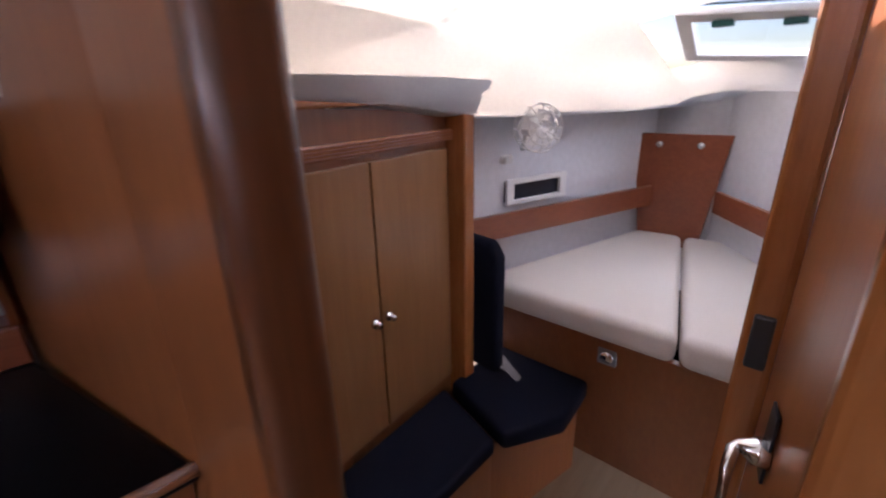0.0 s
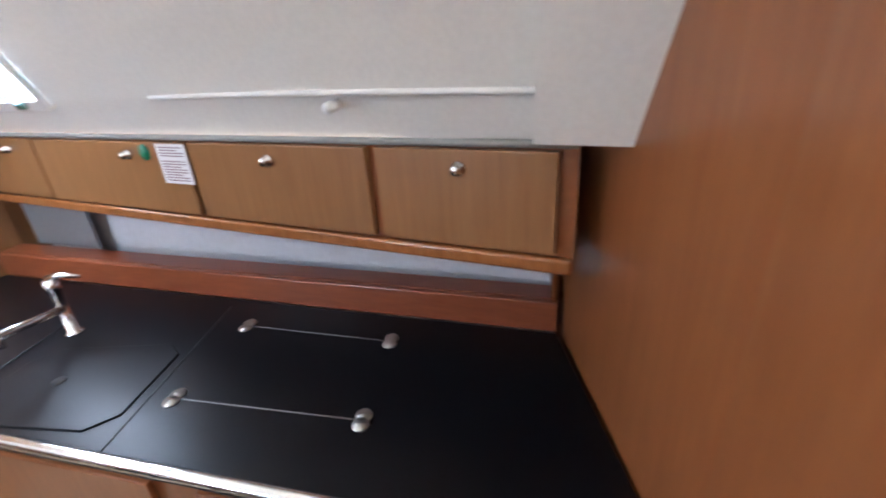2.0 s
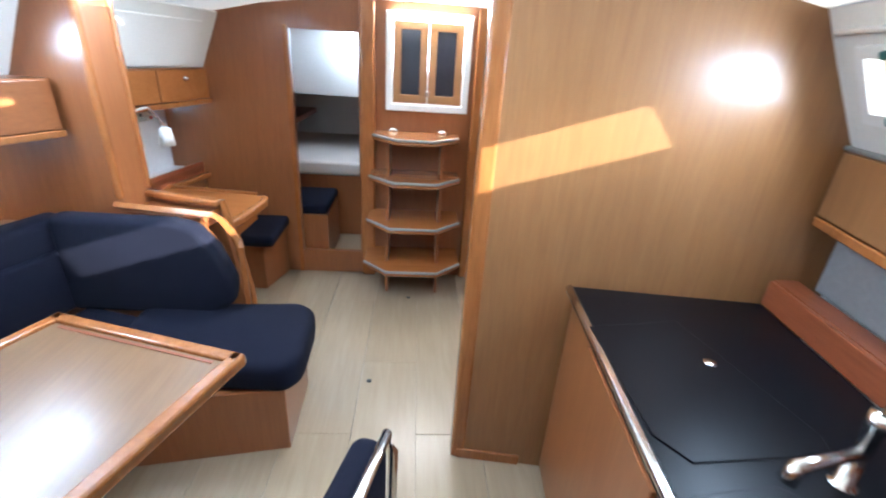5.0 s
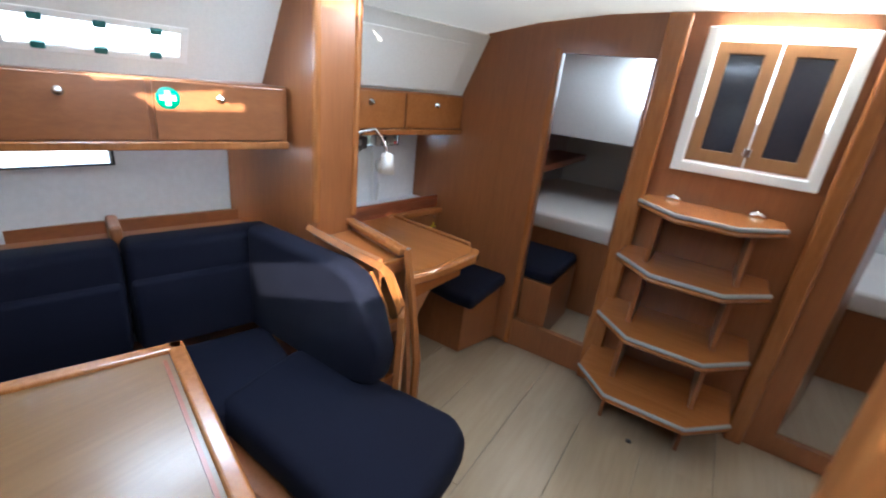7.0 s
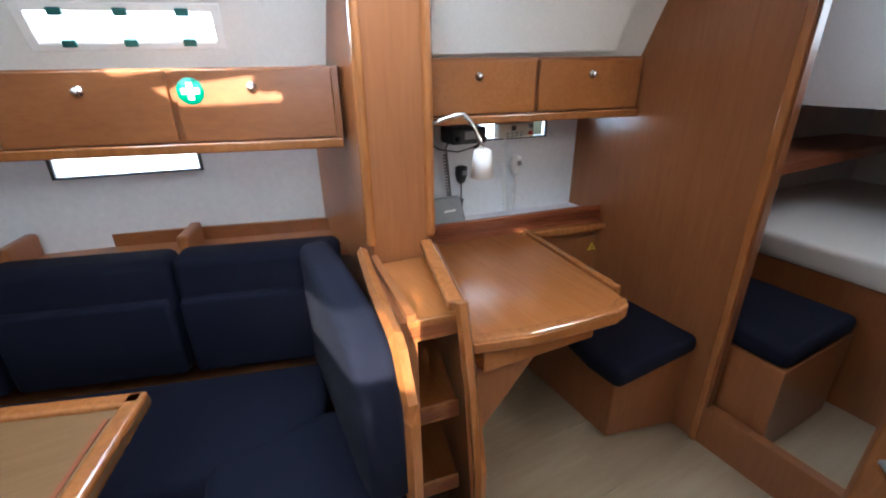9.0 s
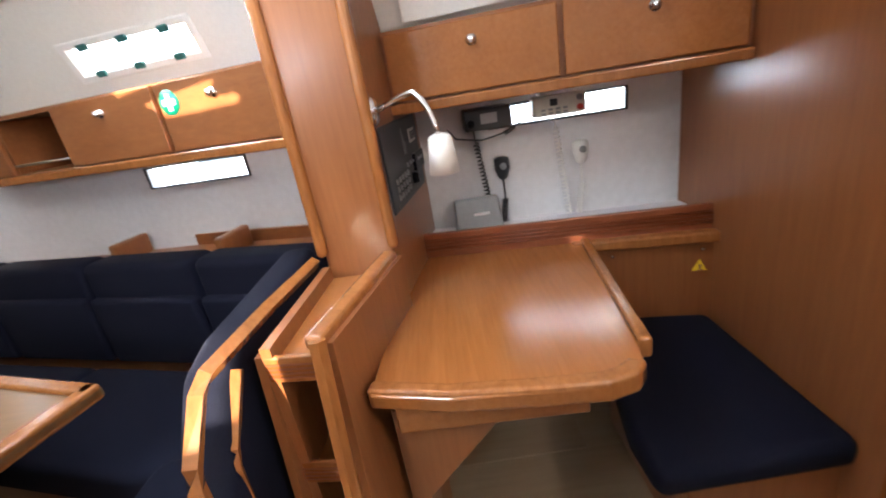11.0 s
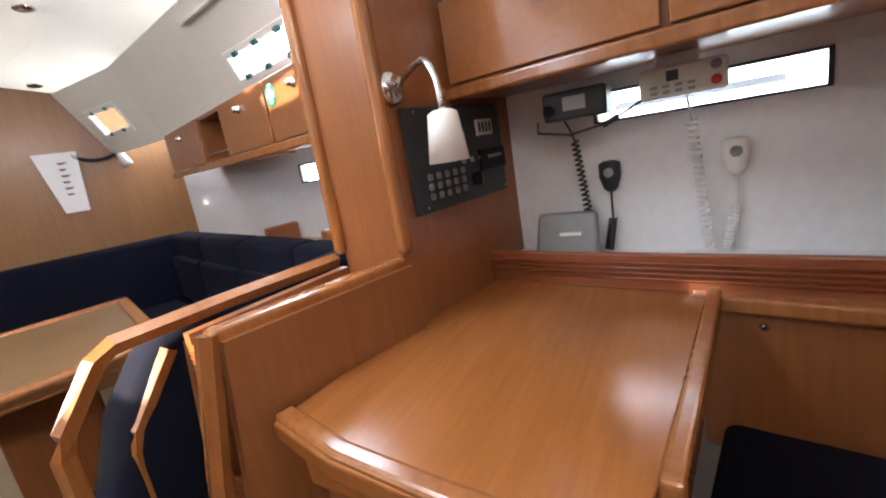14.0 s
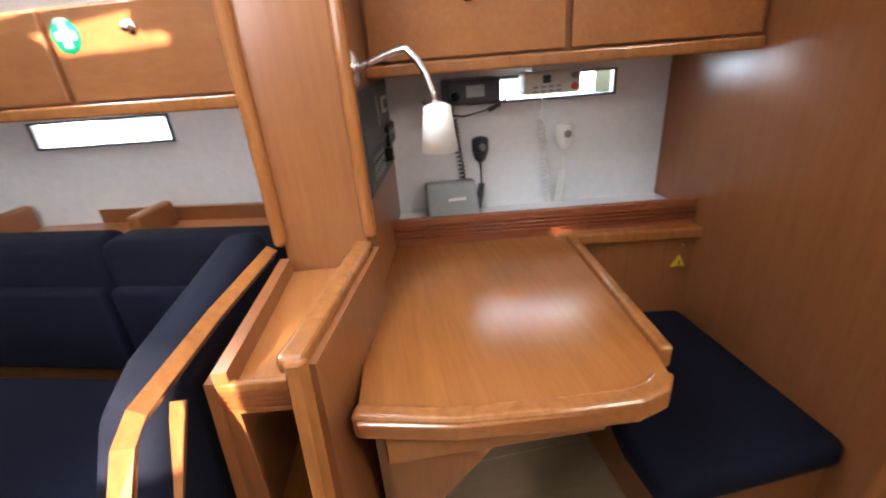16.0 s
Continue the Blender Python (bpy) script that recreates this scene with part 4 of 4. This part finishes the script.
stool = root("folding_stool", "navy upholstered stool with a chrome-edged backrest", "stool")
bm = bmesh.new()
add_prism(bm, [(0, 0.42), (0.30, 0.42), (0.31, 0.83), (0.27, 0.88), (0.03, 0.88), (0, 0.83)], 0, 0.07)
for v in bm.verts:
    x, z, w = v.co.x, v.co.y, v.co.z
    v.co = (0.13 + 0.28 * x + 0.96 * w, 2.45 + 0.96 * x - 0.28 * w, z)
finish("backrest", bm, NAVY, stool, 0.025, 4, True)
tube("edge", CHROME, [(0.125, 2.44, 0.35), (0.122, 2.435, 0.80), (0.135, 2.46, 0.88), (0.20, 2.70, 0.885), (0.215, 2.75, 0.82), (0.215, 2.75, 0.35)], 0.012, stool, 8)
prism("seat", NAVY, [(0.20, 2.44), (0.50, 2.36), (0.58, 2.66), (0.28, 2.76)], 0.40, 0.47, stool, 0.025, 4, True)
tube("leg", CHROME, [(0.38, 2.55, 0.0), (0.38, 2.55, 0.01), (0.38, 2.55, 0.012), (0.38, 2.55, 0.41)], [0.11, 0.11, 0.025, 0.025], stool, 16)

# ---- fore bulkhead of the saloon ----
def fb(s, z, off=0.0):
    return Vector((2.5 - 2.13 * s, 3.40 + 0.875 * s, z)) + Vector((-0.38, -0.925, 0)) * off
towel = root("towel", "white cloth with dark lettering hung on the bulkhead", "cloth")
sheet("cloth", PAPER, fb(0.285, 1.12, 0.03), fb(0.235, 1.12, 0.03), fb(0.225, 1.47, 0.012), fb(0.315, 1.47, 0.012), 0.006, (), towel)
for i in range(6):
    sheet("mark", INK, fb(0.268, 1.22 + i * 0.036, 0.038), fb(0.258, 1.22 + i * 0.036, 0.038), fb(0.254 - 0.005 * (i % 2), 1.232 + i * 0.036, 0.038), fb(0.27, 1.232 + i * 0.036, 0.038), 0.002, (), towel)
for s, label in ((0.135, "small white spot lamp on a coiled lead"), (0.50, "small white spot lamp on the bulkhead")):
    sp = root("spot_lamp", label, "lamp", "spot lamps")
    tube("base", CHROME, [fb(s, 1.43), fb(s, 1.43, 0.015)], 0.03, sp, 16)
    tube("shade", PLASTIC, [fb(s, 1.43, 0.03), fb(s, 1.42, 0.05), fb(s - 0.01, 1.35, 0.06)], [0.012, 0.024, 0.034], sp, 16)
coilw = coil("lamp_lead", DARK, fb(0.235, 1.44, 0.02), fb(0.145, 1.43, 0.02), 18, 0.01, 0.003, None, 0.03)
tagged(coilw, "coiled dark lead between cloth and lamp", "cable")
def fan(center, axis, label):
    c, ax = Vector(center), Vector(axis).normalized()
    u = ax.cross(Vector((0, 0, 1))).normalized()
    v = u.cross(ax)
    r = root("fan", label, "fan", "cabin fans")
    ring = lambda rad, off: [c + ax * off + (u * math.cos(k * math.pi / 10) + v * math.sin(k * math.pi / 10)) * rad for k in range(21)]
    for rad, off in ((0.075, 0.0), (0.075, 0.04), (0.05, 0.052), (0.028, 0.055)):
        tube("guard_ring", PLASTIC, ring(rad, off), 0.0025, r, 5)
    for k in range(12):
        d = u * math.cos(k * math.pi / 6) + v * math.sin(k * math.pi / 6)
        tube("guard_wire", PLASTIC, [c + d * 0.075, c + d * 0.075 + ax * 0.04, c + d * 0.05 + ax * 0.052, c + d * 0.012 + ax * 0.056], 0.002, r, 5)
    for k in range(4):
        d, e2 = (u * math.cos(a) + v * math.sin(a) for a in (k * math.pi / 2, k * math.pi / 2 + 0.7))
        sheet("blade", PLASTIC, c + ax * 0.02, c + d * 0.06 + ax * 0.012, c + e2 * 0.065 + ax * 0.028, c + e2 * 0.03 + ax * 0.028, 0.002, (), r)
    tube("motor", PLASTIC, [c - ax * 0.08, c - ax * 0.07, c - ax * 0.01, c], [0.015, 0.03, 0.032, 0.02], r, 14)
    tube("arm", PLASTIC, [c - ax * 0.05, c - ax * 0.07 - Vector((0, 0, 0.05)), c - ax * 0.085 - Vector((0, 0, 0.08))], 0.01, r, 8)
    return r
fan(fb(0.435, 1.44, 0.09), (-0.38, -0.925, 0), "small white cabin fan on the bulkhead")
# ---- fore cabin ----
tagged(prism("closet", WOOD_V, [(-0.32, 4.2), (-0.45, 4.35), (-0.5, 5.06), (-0.95, 5.06), (-0.95, 4.2)], 0.06, 1.42), "tall cherry hanging closet in the fore cabin", "wardrobe")
cl = bpy.data.objects["closet"]
for a, b, kn in (((-0.452, 4.37), (-0.472, 4.66), 0.92), ((-0.473, 4.665), (-0.495, 4.98), 0.08)):
    d = prism("door", SATIN, strip(a, b, -0.016), 0.5, 1.29, cl, 0.003)
    knob((*between(a, b, kn, -0.016), 0.86), (1, 0.06, 0), parent=d)
prism("cornice", SOLID, strip((-0.452, 4.36), (-0.495, 5.0), -0.02), 1.31, 1.345, cl, 0.004)
for k in range(4):
    prism("reed", RED, strip((-0.452, 4.36), (-0.495, 5.0), -0.024), 1.314 + k * 0.008, 1.317 + k * 0.008, cl)
tagged(prism("trim", SOLID, [(-0.50, 4.99), (-0.43, 5.0), (-0.43, 5.05), (-0.50, 5.05)], 0.06, 1.42, None, 0.008, 3), "solid wood post beside the closet", "trim", kind="structure")
tagged(prism("trim", SOLID, [(-0.47, 4.3), (-0.41, 4.3), (-0.43, 5.05), (-0.5, 5.05)], 1.42, 1.45, None, 0.006), "solid wood cornice above the closet", "trim", kind="structure")
tagged(prism("seat_box", WOOD_V, [(-0.44, 4.3), (-0.24, 4.35), (-0.22, 4.86), (-0.13, 5.28), (-0.5, 5.28)], 0.06, 0.42), "cherry seat box in the fore cabin", "seat")
cushion("seat_cushion", [(-0.44, 4.32), (-0.2, 4.35), (-0.19, 4.84), (-0.47, 4.93)], 0.42, 0.48, "navy seat cushion by the closet", bevel=0.02, group="fore cabin cushions")
cushion("seat_cushion", [(-0.46, 4.95), (-0.18, 4.86), (-0.07, 5.04), (-0.09, 5.262), (-0.47, 5.262)], 0.42, 0.49, "navy seat cushion by the berth", bevel=0.02, group="fore cabin cushions")
bm = bmesh.new()
add_prism(bm, [(0, 0.49), (0.21, 0.49), (0.21, 0.93), (0.17, 0.98), (0, 0.98)], 0, 0.06)
for v in bm.verts:
    v.co = (-0.55 + v.co.x * 0.9, 5.10 + v.co.z - v.co.x * 0.1, v.co.y)
tagged(finish("back_cushion", bm, NAVY, None, 0.02, 3, True), "navy backrest cushion at the berth", "cushion", "fore cabin cushions")
vb = root("berth", "cherry v-berth with a chrome latch", "bed")
sheet("front", WOOD_V, (-0.5, 5.38, 0.06), (0.95, 5.38, 0.06), (0.95, 5.2, 0.70), (-0.5, 5.2, 0.70), -0.02, (), vb)
bm = bmesh.new()
tube("latch", CHROME, [(-0.025, 5.22, 0.64), (-0.025, 5.203, 0.635)], [0.026, 0.02], vb, 14)
box("latch_plate", GREY, -0.055, 0.005, 5.208, 5.224, 0.61, 0.67, vb)
bm.free()
cushion("mattress", [(-0.52, 5.18), (0.17, 5.18), (-0.06, 6.14), (-0.26, 6.12)], 0.70, 0.80, "cream berth mattress half with a seam", "mattress", CREAM, 0.03, "berth mattresses")
cushion("mattress", [(0.18, 5.18), (0.9, 5.18), (0.12, 6.15), (-0.05, 6.14)], 0.70, 0.80, "cream berth mattress half with a seam", "mattress", CREAM, 0.03, "berth mattresses")
tagged(wall("wall_bow_port", HULL, (-0.62, 5.0), (-0.24, 6.24), 0.6, 1.42, -0.03), "white hull lining at the bow with a port", "wall", kind="structure")
tagged(wall("wall_bow_starboard", HULL, (1.0, 5.0), (0.0, 6.24), 0.6, 1.42, 0.03), "white hull lining at the bow", "wall", kind="structure")
tagged(wall("wall_fore_side", WOOD_V, (0.42, 4.34), (1.0, 5.05), 0.0, 1.8, 0.03), "cherry wall of the fore cabin", "wall", kind="structure")
tagged(box("wall_bow", HULL, -0.4, 0.3, 6.2, 6.25, 0.5, 1.5), "white lining at the bow", "wall", kind="structure")
bowp = root("bow_panel", "tapered mahogany panel at the bow with chrome studs", "panel")
bm = bmesh.new()
add_prism(bm, [(-0.125, 0.74), (0.125, 0.74), (0.19, 1.25), (-0.19, 1.25)], 0, 0.02)
for v in bm.verts:
    v.co = (-0.12 + v.co.x, 6.12 + v.co.z + 0.1 * v.co.x, v.co.y)
finish("board", bm, RED, bowp, 0.004)
for x in (-0.08, 0.08):
    tube("stud", CHROME, [(-0.12 + x, 6.12 + 0.1 * x, 1.205), (-0.12 + x, 6.10 + 0.1 * x, 1.205)], 0.014, bowp, 12)
tagged(wall("shelf_edge", RED, (-0.56, 5.08), (-0.22, 6.1), 0.93, 1.02, 0.02), "mahogany shelf edge along the bow", "shelf", "bow shelves")
tagged(wall("shelf_edge", RED, (0.93, 5.02), (0.06, 6.12), 0.93, 1.02, -0.02), "mahogany shelf edge along the bow", "shelf", "bow shelves")
fp = root("hull_port", "small framed hull port in the fore cabin", "window", "hull ports")
wall("frame", PLASTIC, (-0.505, 5.335), (-0.415, 5.63), 1.035, 1.135, 0.012, [(0.03, 0.275, 0.0, 0.0)] and [(0.035, 0.27, 1.055, 1.115)], fp, 0.003)
wall("pane", SMOKED, (-0.52, 5.34), (-0.43, 5.63), 1.045, 1.125, 0.004, (), fp)
fan((-0.36, 5.28, 1.33), (0.8, -0.5, 0), "small white cabin fan above the berth")
sock = box("socket", PLASTIC, -0.5, -0.47, 5.28, 5.33, 1.2, 1.23, None, 0.006)
tagged(sock, "small white fan socket on the lining", "socket")
bm = bmesh.new()
sec = [(-0.62, 1.40), (-0.42, 1.44), (-0.30, 1.60), (-0.12, 1.74), (0.15, 1.78), (0.55, 1.76), (0.85, 1.62), (1.05, 1.40)]
ys = (4.2, 4.75, 5.05, 5.40, 5.75, 6.0, 6.3)
g = []
for y in ys:
    k = 1.0 if y < 5.1 else 1.0 - (y - 5.1) * 0.55
    drop = max(0, y - 4.6) * 0.13 + max(0, y - 5.3) * 0.2
    g.append([bm.verts.new((-0.08 + (x + 0.08) * k, y, max(1.36, z - drop))) for x, z in sec])
for i in range(len(ys) - 1):
    for j in range(len(sec) - 1):
        if (i, j) in ((1, 3), (3, 3), (3, 4)):
            continue
        bm.faces.new((g[i][j], g[i][j + 1], g[i + 1][j + 1], g[i + 1][j]))
bmesh.ops.solidify(bm, geom=bm.faces[:], thickness=-0.025)
tagged(finish("ceiling_fore", bm, WHITE, None, 0.0, 2, True), "white moulded headliner of the fore cabin", "ceiling", kind="structure")
for q, lab in ((((-0.20, 4.76, 1.70), (0.10, 4.76, 1.73), (0.10, 5.02, 1.675), (-0.20, 5.02, 1.645)), "deck hatch in the fore cabin headliner"), (((-0.02, 5.40, 1.625), (0.37, 5.40, 1.60), (0.33, 5.74, 1.50), (-0.06, 5.74, 1.525)), "deck hatch over the berth")):
    r = root("deck_hatch", lab, "hatch", "deck hatches")
    sheet("frame", PLASTIC, *q, 0.02, [(0.1, 0.9, 0.14, 0.86)], r, 0.003)
    p = sheet("pane", GLASS, *[Vector(k) + Vector((0, 0, 0.022)) for k in q], 0.005, (), r)
    p.visible_shadow = False
    for f in (0.3, 0.7):
        c = on(*q, f, 0.14)
        box("handle", TEAL, c.x - 0.025, c.x + 0.025, c.y - 0.015, c.y + 0.015, c.z - 0.012, c.z + 0.004, r, 0.003)
    tagged(box("backdrop", DAY, q[0][0] - 0.1, q[1][0] + 0.1, q[0][1] - 0.1, q[2][1] + 0.1, q[0][2] + 0.12, q[0][2] + 0.13), "bright sky above the hatch", "backdrop", kind="structure")
tagged(wall("wall_fore_header", WHITE, (-1.3, 4.17), (0.4, 4.4), 1.72, 1.93, -0.02), "white header above the fore cabin door", "wall", kind="structure")
# unseen slab, keeps outside light from leaking in over the closet
tagged(box("ceiling_fore_side", WHITE, -1.05, -0.5, 4.1, 5.1, 1.5, 1.53), "unseen white slab blocking a light leak above the closet", "ceiling", kind="structure")
tagged(wall("wall_fore_outer", HULL, (-0.98, 4.1), (-0.6, 5.05), 0.0, 1.5, -0.03), "white hull lining behind the closet", "wall", kind="structure")

# floor boards
bm = bmesh.new()
add_prism(bm, [(0.0008, 0.0008), (0.2992, 0.0008), (0.2992, 1.1992), (0.0008, 1.1992)], -0.012, 0.0)
board_mesh = finish("plank", bm, FLOOR, ground, 0.0015, 1)
first = True
for i in range(-4, 8):
    for j in range(4):
        y = -0.08 + j * 1.2 - (0.68 if i % 2 else 0.0)
        if y < -0.1 or y > 3.2:
            continue
        ob = board_mesh if first else new("plank", board_mesh.data)
        first = False
        ob.parent = ground
        ob.location = (i * 0.3 + 0.05, y, 0)
for p in ((0.305, 1.28), (0.115, 0.385)):
    r = tube("floor_plug", DARK, [(*p, 0.0), (*p, 0.003)], 0.014, None, 14)
    tagged(r, "small dark lifting hole in the sole", "floor fitting")
# added emissive card: white sky for the port window, low enough to clear the sun
tagged(box("backdrop", DAY, -3.3, -3.2, -0.5, 6.5, -1.0, 2.1), "glowing card standing in for white sky beyond the port window", "backdrop", kind="structure")
for x, y, z in ((1.543, 2.49, 1.872), (1.90, 3.5, 1.825)):
    r = tube("downlight", CHROME, [(x, y, z + 0.01), (x, y, z - 0.008), (x, y, z - 0.012)], [0.035, 0.035, 0.026], None, 18)
    tagged(r, "small round metal downlight in the headliner", "lamp", "downlights")
# added emissive card behind all starboard windows and ports
tagged(box("backdrop", DAY, 3.2, 3.3, -0.5, 5.5, -0.5, 2.3), "glowing card standing in for daylight beyond the starboard windows", "backdrop", kind="structure")
